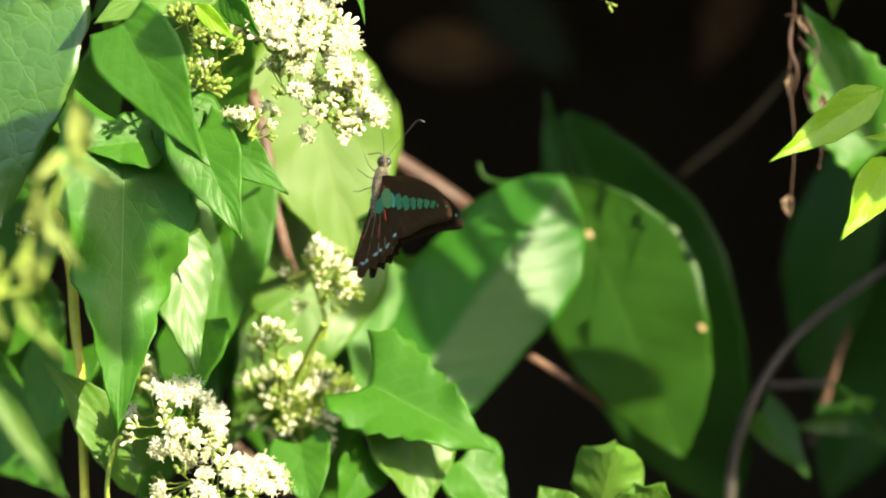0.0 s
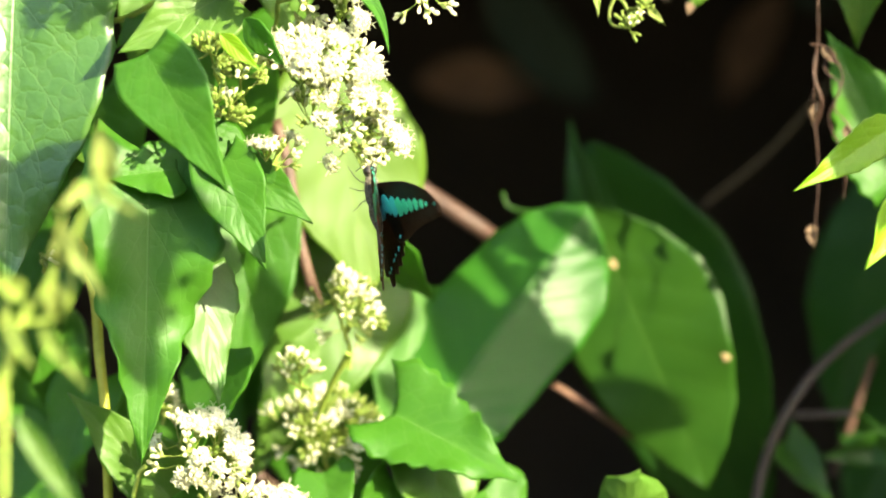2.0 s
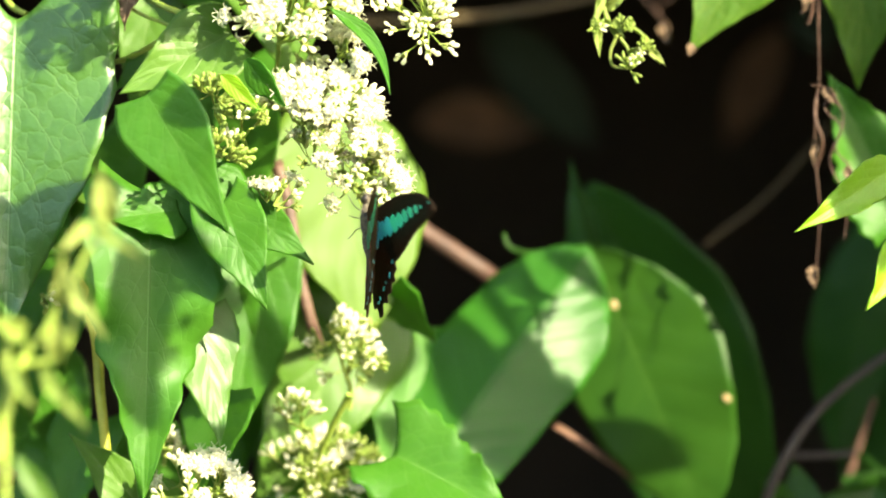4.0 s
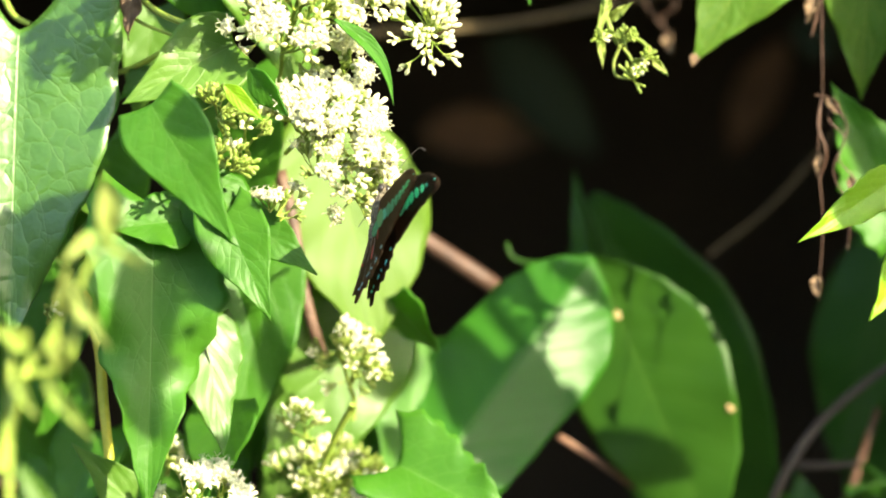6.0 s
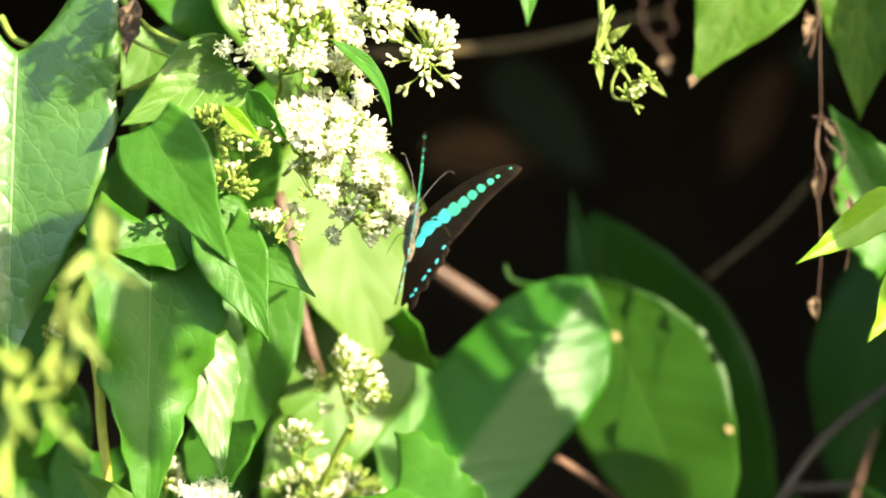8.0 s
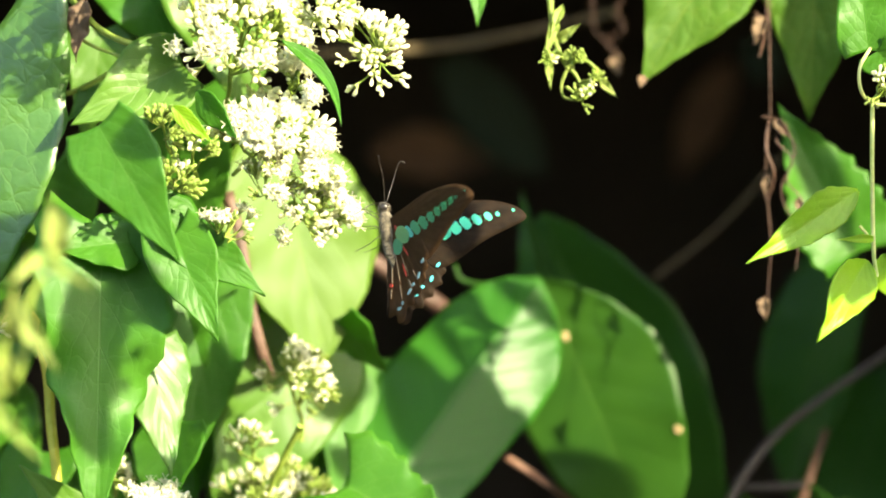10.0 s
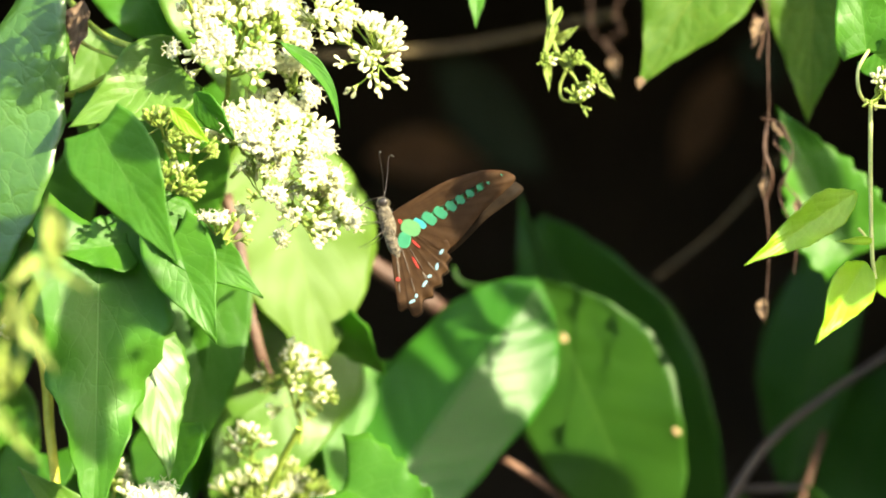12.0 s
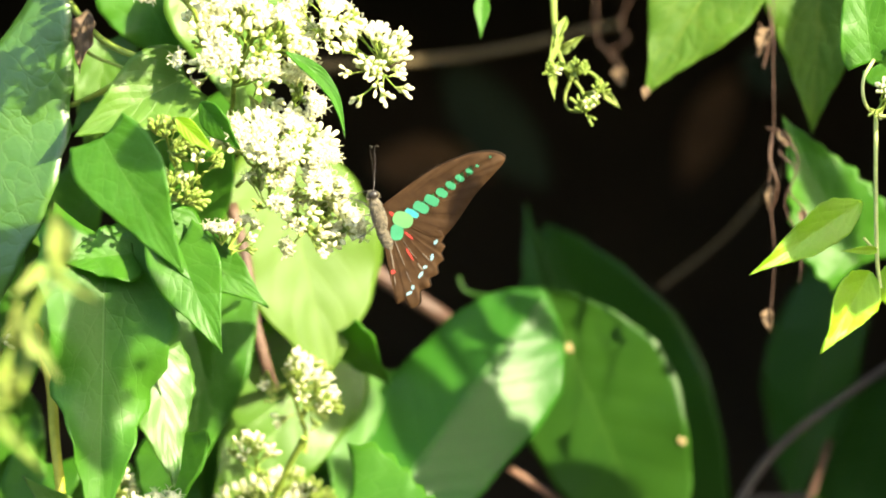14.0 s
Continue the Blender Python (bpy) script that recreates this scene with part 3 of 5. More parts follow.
# stems of the vine
for pts, r in (
    (((-0.1136, 0.0000, 1.3395), (-0.1107, -0.0050, 1.3288), (-0.1028, -0.0100, 1.3211), (-0.0914, -0.0120, 1.3163)), 0.0007),
    (((-0.1110, 0.0000, 1.3395), (-0.1000, -0.0100, 1.3268), (-0.0894, -0.0150, 1.3209), (-0.0798, -0.0200, 1.3194)), 0.0012),
    (((-0.1211, 0.0100, 1.3027), (-0.1062, 0.0000, 1.3053), (-0.0924, -0.0100, 1.3120), (-0.0816, -0.0200, 1.3151)), 0.0010),
    (((-0.1504, 0.0200, 1.3308), (-0.1462, 0.0150, 1.3239), (-0.1402, 0.0100, 1.3205)), 0.0012),
    (((-0.1217, 0.0200, 1.2300), (-0.1169, 0.0100, 1.2101), (-0.1154, 0.0050, 1.1930), (-0.1129, 0.0000, 1.1704), (-0.1117, 0.0000, 1.1305)), 0.0020),
    (((-0.1036, -0.0100, 1.1311), (-0.1035, -0.0120, 1.1407), (-0.1011, -0.0140, 1.1521), (-0.0985, -0.0140, 1.1555)), 0.0009),
    (((-0.0315, 0.0200, 1.1917), (-0.0374, 0.0300, 1.1808), (-0.0435, 0.0430, 1.1667)), 0.0012),
):
    stem("stem", vine, [V(p) for p in pts], r, r * 0.8, M_YELLOWSTEM if r > 0.0018 else M_STEM, "yellow-green stem")

# flower clusters
cluster(vine, V((-0.0578, 0.0000, 1.2958)), V((-0.0522, -0.0320, 1.3194)), (0.0232, 0.018, 0.0175), 105, 1, 0.35, 0.12, scale=1.2)
cluster(vine, V((-0.0348, -0.0100, 1.3296)), V((-0.0260, -0.0320, 1.3296)), (0.0118, 0.010, 0.0095), 26, 2, 0.3, 0.1, scale=1.1)
cluster(vine, V((-0.0178, -0.0100, 1.3220)), V((-0.0075, -0.0320, 1.3164)), (0.0110, 0.010, 0.0118), 38, 3, 0, 0, scale=0.98)
cluster(vine, V((-0.0350, 0.0000, 1.3053)), V((-0.0344, -0.0300, 1.3045)), (0.0080, 0.008, 0.0072), 15, 4, 0.4, 0.1, scale=1.1)
cluster(vine, V((-0.0537, -0.0100, 1.2767)), V((-0.0418, -0.0360, 1.2875)), (0.0186, 0.012, 0.0110), 80, 5, 0.35, 0.15, scale=1.15)
cluster(vine, V((-0.0420, -0.0220, 1.2691)), V((-0.0362, -0.0380, 1.2717)), (0.0162, 0.007, 0.0105), 28, 6, 0.35, 0.3, scale=1.1)
cluster(vine, V((-0.0348, -0.0220, 1.2671)), V((-0.0300, -0.0260, 1.2629)), (0.0080, 0.006, 0.0150), 36, 7, 0.4, 0.25, scale=1.05)
cluster(vine, V((-0.0247, 0.0150, 1.2578)), V((-0.0184, -0.0260, 1.2622)), (0.0034, 0.006, 0.0049), 12, 18, 0.6, 0.1, scale=1.1)
cluster(vine, V((-0.0669, -0.0100, 1.2710)), V((-0.0771, -0.0500, 1.2902)), (0.0067, 0.005, 0.0059), 15, 8, 0, 1, scale=1.15)
cluster(vine, V((-0.0669, -0.0100, 1.2710)), V((-0.0723, -0.0500, 1.2724)), (0.0074, 0.005, 0.0052), 13, 9, 0, 0.95, scale=1.15)
cluster(vine, V((-0.0669, -0.0100, 1.2710)), V((-0.0652, -0.0500, 1.2824)), (0.0048, 0.005, 0.0067), 8, 28, 0, 0.6, scale=1)
cluster(vine, V((-0.0499, -0.0100, 1.2672)), V((-0.0553, -0.0340, 1.2577)), (0.0098, 0.008, 0.0075), 9, 10, 0.45, 0.3, scale=0.85)
cluster(vine, V((-0.0320, 0.0550, 1.1858)), V((-0.0336, 0.0350, 1.2054)), (0.0114, 0.012, 0.0118), 52, 11, 0, 0.4, scale=1)
cluster(vine, V((-0.0402, 0.0750, 1.1418)), V((-0.0409, 0.0600, 1.1621)), (0.0194, 0.018, 0.0152), 80, 12, 0.05, 0.4, scale=1.05)
cluster(vine, V((-0.0787, 0.0000, 1.1438)), V((-0.0816, -0.0200, 1.1590)), (0.0156, 0.014, 0.0125), 66, 13, 0.5, 0.1, scale=1.05)
cluster(vine, V((-0.0730, 0.0000, 1.1248)), V((-0.0677, -0.0160, 1.1371)), (0.0228, 0.016, 0.0110), 50, 14, 0.6, 0.15, scale=1.05)
cluster(vine, V((-0.0433, 0.0350, 1.1748)), V((-0.0509, 0.0300, 1.1837)), (0.0080, 0.01, 0.0067), 12, 15, 0.0, 0.7)
cluster(vine, V((-0.0953, 0.0300, 1.1673)), V((-0.0960, 0.0250, 1.1742)), (0.0038, 0.008, 0.0049), 10, 16, 0.1, 0.5)

# Unseen cluster added above the view for its shadow on the large leaf.
cluster(vine, V((-0.0863, 0.0000, 1.3623)), V((-0.0857, -0.0350, 1.3482)), (0.0114, 0.010, 0.0086), 30, 17, 0.5, 0.2)

# Added mostly above the view to throw lacy shade on the large leaf.
cluster(vine, V((-0.0659, -0.0400, 1.3284)), V((-0.0706, -0.0660, 1.3406)), (0.0190, 0.010, 0.0130), 46, 26, 0.5, 0.1, scale=1.1)
cluster(vine, V((-0.1338, 0.0000, 1.2198)), V((-0.1339, -0.0100, 1.2252)), (0.0030, 0.003, 0.0030), 5, 27, 0.0, 0.5)
vleaf((-0.0992, 0.0000, 1.3053), (-0.1096, -0.0040, 1.2949), 0.0049, M_VINE, "heart", roll=10, fold=8, back=0.05)

# blurred young shoots close to the lens
shoot = thing("young_shoot", (-0.1355, -0.3200, 0.0), "yellow-green young shoot with curled leaves and buds", "vine")
Y = Local(shoot)
for a, b, w, rl in (
    ((-0.0979, -0.2650, 1.2489), (-0.0990, -0.2750, 1.2668), 0.0048, 10),
    ((-0.1020, -0.2650, 1.2502), (-0.1115, -0.2750, 1.2416), 0.0027, 0),
    ((-0.1020, -0.2650, 1.2492), (-0.0875, -0.2750, 1.2400), 0.0019, 0),
    ((-0.1108, -0.2650, 1.2370), (-0.0980, -0.2750, 1.2164), 0.0035, 10),
    ((-0.1098, -0.2650, 1.2251), (-0.1104, -0.2750, 1.2403), 0.0038, -20),
    ((-0.1219, -0.2650, 1.2172), (-0.1315, -0.2750, 1.2229), 0.0045, 10),
    ((-0.1121, -0.2650, 1.2102), (-0.1124, -0.2750, 1.2229), 0.0040, 0),
    ((-0.1173, -0.2650, 1.2090), (-0.1036, -0.2750, 1.1902), 0.0032, 15),
    ((-0.1259, -0.2650, 1.2073), (-0.1187, -0.2750, 1.1961), 0.0026, 0),
):
    leaf(shoot, Y(a), Y(b), w * 0.8, M_PALEBUD, "lance", roll=rl, fold=30, bend=0.2, wave=0.2)
leaf(shoot, Y((-0.1250, -0.2650, 1.1826)), Y((-0.1020, -0.2650, 1.1477)), 0.0032, M_PALE, "lance", fold=14, wave=0.1)
for pts, r0, r1 in (
    (((-0.1308, -0.2650, 1.1809), (-0.1267, -0.2650, 1.1974), (-0.1230, -0.2650, 1.2098), (-0.1164, -0.2650, 1.2176), (-0.1121, -0.2650, 1.2261)), 0.0016, 0.0010),
    (((-0.1230, -0.2650, 1.2090), (-0.1128, -0.2650, 1.2107), (-0.1084, -0.2650, 1.2172), (-0.1075, -0.2650, 1.2296), (-0.1045, -0.2650, 1.2403), (-0.0976, -0.2650, 1.2494), (-0.0986, -0.2650, 1.2600)), 0.0010, 0.0006),
    (((-0.1355, -0.3200, 0.0), (-0.1295, -0.3200, 0.55), (-0.1275, -0.2650, 1.1661), (-0.1269, -0.2650, 1.1908), (-0.1233, -0.2650, 1.2090)), 0.0012, 0.0009),
):
    stem("stem", shoot, [Y(p) for p in pts], r0, r1, M_STEM)

# ---- the broad-leaved shrub ----
shrub = thing("broad_leaf_shrub", (0.0763, 0.1950, 1.1209), "shrub with broad glossy dark green leaves in dappled shade", "shrub")
B = Local(shrub)
leaf(shrub, B((0.0528, 0.1200, 1.2413)), B((-0.0130, 0.0700, 1.1538)), 0.0266, M_RIBBED, "round", roll=15, facing=(0.36, -0.89, 0.27), fold=-13, bend=0.08, wave=0.05, right=0.0262, ribs=(11, 2.6, 0.019), label="broad green leaf, half sunlit")
speckled = leaf(shrub, B((0.0529, 0.1250, 1.2421)), B((0.0953, 0.1300, 1.1399)), 0.0319, M_SHRUB, "oval", roll=10, fold=4, bend=0.1, wave=0.04, right=0.0262, label="broad mid-green leaf with small pale specks")
# Four rear leaves, their shade partly put into a darkened green.
leaf(shrub, B((0.0543, 0.1800, 1.2651)), B((0.1165, 0.1850, 1.1153)), 0.0348, M_SHRUBSHADE, "oval", roll=12, fold=8, bend=0.06, wave=0.04, label="broad shrub leaf, shade put into its green")
leaf(shrub, B((0.0569, 0.1700, 1.2255)), B((0.0463, 0.1750, 1.2738)), 0.0070, M_SHRUBSHADE, "lance", roll=-30, fold=20, bend=0.06, wave=0.05, label="narrow upright shrub leaf, shade put into its green")
leaf(shrub, B((0.1698, 0.2450, 1.2630)), B((0.1463, 0.2450, 1.1606)), 0.0190, M_SHRUBSHADE, "oval", roll=25, fold=8)
leaf(shrub, B((0.1971, 0.2650, 1.2115)), B((0.1541, 0.2650, 1.1168)), 0.0228, M_SHRUBSHADE, "oval", roll=30, fold=8)
leaf(shrub, B((0.1246, 0.1650, 1.1556)), B((0.1425, 0.1550, 1.1325)), 0.0086, M_SHRUB, "heart", roll=-20, fold=14)
leaf(shrub, B((0.1658, 0.1650, 1.1546)), B((0.1363, 0.1550, 1.1499)), 0.0072, M_SHRUB, "heart", roll=-10, fold=14)
leaf(shrub, B((0.1514, 0.1650, 1.1597)), B((0.1712, 0.1550, 1.1437)), 0.0076, M_SHRUB, "heart", roll=20, fold=14)
leaf(shrub, B((0.0616, 0.0200, 1.1245)), B((0.0669, 0.0050, 1.1500)), 0.0125, M_PALE, "round", roll=0, fold=-14, wave=0.14, curl=0.35)
leaf(shrub, B((0.0728, 0.0120, 1.1250)), B((0.0832, 0.0000, 1.1381)), 0.0105, M_PALE, "broad", roll=20, fold=-10, wave=0.1)
leaf(shrub, B((0.0491, 0.0200, 1.1255)), B((0.0415, 0.0200, 1.1370)), 0.0095, M_PALE, "heart", roll=0, fold=10, wave=0.1)
stem("stem", shrub, [B(p) for p in ((0.0218, 0.1240, 1.2466), (0.0242, 0.1240, 1.2413), (0.0325, 0.1240, 1.2393), (0.0436, 0.1240, 1.2405), (0.0528, 0.1220, 1.2421))], 0.0008, 0.0010, M_SHRUB)

# ---- twigs ----
def twig(points, r0, r1, material, label):
    ob = thing("twig", points[0], label, "twig", "bare twigs among the leaves")
    L = Local(ob)
    return stem("shoot", ob, [L(p) for p in points], r0, r1, material, knots=0.12)

twig(((0.1123, 0.1450, 1.1178), (0.1153, 0.1450, 1.1442), (0.1255, 0.1450, 1.1687), (0.1445, 0.1550, 1.1898), (0.1843, 0.1650, 1.2173)), 0.0022, 0.0014, M_GREYTWIG, "grey-brown curving woody stem")
twig(((0.1246, 0.1650, 1.1655), (0.1370, 0.1650, 1.1655), (0.1503, 0.1650, 1.1663)), 0.0014, 0.0012, M_GREYTWIG, "thin grey-brown twig between broad leaves")
twig(((0.1438, 0.1750, 1.1428), (0.1500, 0.1750, 1.1614), (0.1583, 0.1750, 1.1862)), 0.0018, 0.0012, M_REDTWIG, "thin reddish brown upright twig")
twig(((0.0406, 0.1250, 1.1775), (0.0560, 0.1350, 1.1674), (0.0748, 0.1500, 1.1548), (0.0959, 0.1650, 1.1404)), 0.0012, 0.0015, M_PINKTWIG, "pinkish brown bare twig")
twig(((-0.0574, 0.0550, 1.2717), (-0.0523, 0.0550, 1.2521), (-0.0495, 0.0520, 1.2327), (-0.0445, 0.0560, 1.2131), (-0.0430, 0.0750, 1.2078)), 0.0023, 0.0020, M_TWIG, "pinkish brown woody climbing stem")
twig(((-0.0862, 0.0200, 1.2886), (-0.0779, 0.0200, 1.2713), (-0.0683, 0.0300, 1.2540)), 0.0024, 0.0022, M_TWIG, "pinkish brown woody stem behind green buds")
twig(((-0.0229, 0.1550, 1.2600), (-0.0045, 0.1550, 1.2457), (0.0135, 0.1550, 1.2338), (0.0210, 0.1650, 1.2280)), 0.0030, 0.0030, M_STOUT, "thick pinkish brown woody stem")
twig(((0.0992, 0.2400, 1.2417), (0.1215, 0.2400, 1.2594), (0.1360, 0.2400, 1.2751), (0.1470, 0.2400, 1.2881)), 0.0007, 0.0005, M_DIMTWIG, "bare grey-brown twig in shade")
twig(((-0.0489, 0.3000, 1.3267), (0.0035, 0.3000, 1.3293), (0.0363, 0.3000, 1.3332), (0.0865, 0.3000, 1.3442)), 0.0016, 0.0014, M_DIMTWIG, "long grey twig in shade")
twig(((-0.0711, 0.1150, 1.1497), (-0.0571, 0.1150, 1.1377), (-0.0450, 0.1150, 1.1296)), 0.0030, 0.0030, M_TWIG, "brown woody stem under the leaves")
twig(((-0.1631, 0.1350, 1.1610), (-0.1468, 0.1350, 1.1610), (-0.1306, 0.1350, 1.1528)), 0.0022, 0.0020, M_TWIG, "brown woody stem under the leaves")

# ---- hanging vine at the right ----
hang = thing("hanging_vine", (0.1571, -0.0500, 1.2520), "hanging vine tip with bright lime young leaves", "vine")
H = Local(hang)
leaf(hang, H((0.1531, -0.0400, 1.2714)), H((0.1157, -0.0600, 1.2472)), 0.0072, M_YOUNG, "lance", roll=-10, fold=12, bend=0.08, wave=0.10, teeth=0.12)
leaf(hang, H((0.1560, -0.0400, 1.2483)), H((0.1390, -0.0600, 1.2218)), 0.0080, M_YOUNG, "lance", roll=-14, fold=18, bend=0.08, wave=0.08, teeth=0.06)
leaf(hang, H((0.1590, -0.0400, 1.2554)), H((0.1460, -0.0500, 1.2550)), 0.0015, M_YOUNG, "lance", fold=14)
leaf(hang, H((0.1566, -0.0400, 1.3172)), H((0.1519, -0.0400, 1.3545)), 0.0105, M_VINE, "heart", fold=14, back=0.05)
leaf(hang, H((0.1594, -0.0400, 1.3172)), H((0.1687, -0.0400, 1.3079)), 0.0076, M_VINE, "heart", fold=14, roll=20)
leaf(hang, H((0.1612, -0.0400, 1.2502)), H((0.1706, -0.0400, 1.2316)), 0.0076, M_YOUNG, "lance", fold=14, roll=20)
stem("stem", hang, [H(p) for p in ((0.1579, -0.0400, 1.3005), (0.1577, -0.0420, 1.2762), (0.1583, -0.0400, 1.2520), (0.1594, -0.0400, 1.2427))], 0.0008, 0.0007, M_PALESTEM)
stem("stem", hang, [H(p) for p in ((0.1572, -0.0400, 1.3181), (0.1534, -0.0450, 1.3115), (0.1538, -0.0450, 1.3040), (0.1579, -0.0400, 1.3001), (0.1631, -0.0400, 1.2993))], 0.0006, 0.0006, M_PALESTEM)
stem("stem", hang, [H(p) for p in ((0.1538, -0.0400, 1.2595), (0.1579, -0.0400, 1.2548))], 0.0005, 0.0005, M_PALESTEM)
cluster(hang, H((0.1579, -0.0400, 1.3005)), H((0.1611, -0.0420, 1.3051)), (0.0047, 0.005, 0.0057), 16, 21, 0.0, 0.1, scale=0.8)
leaf(hang, H((0.1613, 0.0700, 1.2502)), H((0.1338, 0.0650, 1.3028)), 0.0181, M_VINE, "heart", roll=8, fold=12, back=0.05, bend=0.05, teeth=0.34, wave=0.08)

# leaves hanging in from above
over = thing("overhanging_vine", (0.1155, 0.0400, 1.3548), "overhanging vine with drooping green leaves", "vine")
O = Local(over)
leaf(over, O((0.1147, 0.0600, 1.3578)), O((0.0851, 0.0500, 1.3086)), 0.0200, M_AGED, "heart", roll=6, fold=12, back=0.05, bend=0.08)
leaf(over, O((0.1475, 0.0650, 1.3601)), O((0.1442, 0.0650, 1.2961)), 0.0196, M_AGED, "heart", roll=4, fold=14, back=0.05, bend=0.08, wave=0.08)
leaf(over, O((0.0291, 0.0300, 1.3428)), O((0.0285, 0.0250, 1.3279)), 0.0027, M_VINE, "lance", fold=14)
# a wilting flower tip, its stalks curled
for pts, r0, r1 in (
    (((0.0526, 0.0040, 1.3416), (0.0533, 0.0040, 1.3302), (0.0556, 0.0040, 1.3187), (0.0590, 0.0040, 1.3126)), 0.0013, 0.0007),
    (((0.0579, 0.0040, 1.3134), (0.0636, 0.0040, 1.3157), (0.0678, 0.0040, 1.3130), (0.0701, 0.0040, 1.3077), (0.0739, 0.0040, 1.3039)), 0.0007, 0.0005),
    (((0.0586, 0.0040, 1.3126), (0.0567, 0.0040, 1.3077), (0.0575, 0.0040, 1.3031), (0.0625, 0.0040, 1.3020)), 0.0006, 0.0004),
    (((0.0598, 0.0040, 1.3126), (0.0625, 0.0040, 1.3088), (0.0632, 0.0040, 1.3035)), 0.0006, 0.0004),
    (((0.0545, 0.0040, 1.3264), (0.0518, 0.0040, 1.3206), (0.0514, 0.0040, 1.3142)), 0.0007, 0.0005),
):
    stem("stem", over, [O(p) for p in pts], r0, r1, M_PALEBUD)
leaf(over, O((0.0548, 0.0040, 1.3222)), O((0.0626, -0.0020, 1.3273)), 0.0019, M_PALEBUD, "lance", roll=10, fold=28, bend=0.25, wave=0.25)
leaf(over, O((0.0545, 0.0040, 1.3302)), O((0.0513, -0.0020, 1.3163)), 0.0019, M_PALEBUD, "lance", roll=-15, fold=28, bend=0.25, wave=0.25)
leaf(over, O((0.0522, 0.0040, 1.3164)), O((0.0528, -0.0020, 1.3060)), 0.0015, M_PALEBUD, "lance", roll=0, fold=28, bend=0.25, wave=0.25)
leaf(over, O((0.0571, 0.0040, 1.3340)), O((0.0528, -0.0020, 1.3238)), 0.0017, M_PALEBUD, "lance", roll=20, fold=28, bend=0.25, wave=0.25)
leaf(over, O((0.0697, 0.0040, 1.3088)), O((0.0748, -0.0020, 1.3033)), 0.0015, M_PALEBUD, "lance", roll=0, fold=28, bend=0.25, wave=0.25)
leaf(over, O((0.0579, 0.0040, 1.3187)), O((0.0607, -0.0020, 1.3128)), 0.0015, M_PALEBUD, "lance", roll=10, fold=28, bend=0.25, wave=0.25)
leaf(over, O((0.0625, 0.0040, 1.3073)), O((0.0680, -0.0020, 1.3094)), 0.0011, M_PALEBUD, "lance", roll=20, fold=28, bend=0.25, wave=0.25)
cluster(over, O((0.0518, 0.0040, 1.3180)), O((0.0505, 0.0000, 1.3152)), (0.0023, 0.003, 0.0018), 6, 22, 0.0, 0.85, scale=0.75)
cluster(over, O((0.0632, 0.0040, 1.3054)), O((0.0631, 0.0000, 1.3023)), (0.0034, 0.003, 0.0027), 9, 23, 0.0, 0.85, scale=0.75)
cluster(over, O((0.0579, 0.0040, 1.3164)), O((0.0597, 0.0000, 1.3156)), (0.0027, 0.003, 0.0021), 7, 24, 0.0, 0.85, scale=0.75)
cluster(over, O((0.0678, 0.0040, 1.3126)), O((0.0669, 0.0000, 1.3087)), (0.0019, 0.003, 0.0015), 4, 25, 0.0, 0.85, scale=0.75)

dry = thing("withered_vine", (0.1297, 0.0500, 1.3476), "withered brown vine strands hanging down", "vine")
Q = Local(dry)
strands = [
    (((0.1301, 0.0500, 1.3476), (0.1297, 0.0500, 1.3203), (0.1299, 0.0500, 1.2979), (0.1283, 0.0500, 1.2775), (0.1301, 0.0500, 1.2541), (0.1285, 0.0500, 1.2297)), 0.00034),
    (((0.1274, 0.0500, 1.2977), (0.1327, 0.0480, 1.2959), (0.1319, 0.0480, 1.2891), (0.1374, 0.0480, 1.2833), (0.1355, 0.0500, 1.2755), (0.1410, 0.0500, 1.2677), (0.1379, 0.0500, 1.2521)), 0.00045),
    (((0.1297, 0.0500, 1.2969), (0.1283, 0.0470, 1.2871), (0.1311, 0.0470, 1.2774), (0.1289, 0.0500, 1.2687)), 0.00065),
    (((0.1355, 0.0500, 1.2940), (0.1383, 0.0500, 1.2852), (0.1336, 0.0500, 1.2716), (0.1394, 0.0500, 1.2580), (0.1387, 0.0500, 1.2444)), 0.00034),
    (((0.1284, 0.0600, 1.3422), (0.1296, 0.0600, 1.3324), (0.1264, 0.0600, 1.3265), (0.1245, 0.0600, 1.3226)), 0.00061),
    (((0.1254, 0.0600, 1.3343), (0.1284, 0.0600, 1.3265), (0.1268, 0.0600, 1.3187)), 0.00048),
    (((0.0734, 0.2000, 1.3505), (0.0744, 0.2000, 1.3338), (0.0807, 0.2000, 1.3275), (0.0832, 0.2000, 1.3181)), 0.00034),
    (((0.0869, 0.2000, 1.3505), (0.0828, 0.2000, 1.3401), (0.0853, 0.2000, 1.3338), (0.0786, 0.2000, 1.3292), (0.0836, 0.2000, 1.3234)), 0.00034),
]
for pts, r in strands:
    stem("strand", dry, [Q(p) for p in pts], r * 0.65, r * 0.5, M_DRYSTEM, knots=0.8)
for a, b, w in (((0.1278, 0.0500, 1.2356), (0.1285, 0.0500, 1.2272), 0.0021), ((0.1319, 0.0480, 1.2969), (0.1368, 0.0450, 1.2898), 0.0019), ((0.0797, 0.1400, 1.3224), (0.0813, 0.1400, 1.3142), 0.0023),
                ((0.1284, 0.0600, 1.3324), (0.1251, 0.0580, 1.3233), 0.0027), ((0.1394, 0.0500, 1.2697), (0.1418, 0.0500, 1.2634), 0.0017), ((0.1293, 0.0500, 1.2775), (0.1278, 0.0500, 1.2697), 0.0015)):
    leaf(dry, Q(a), Q(b), w, M_DRYLEAF, "lance", fold=35, wave=0.3, roll=20, name="withered_leaf")

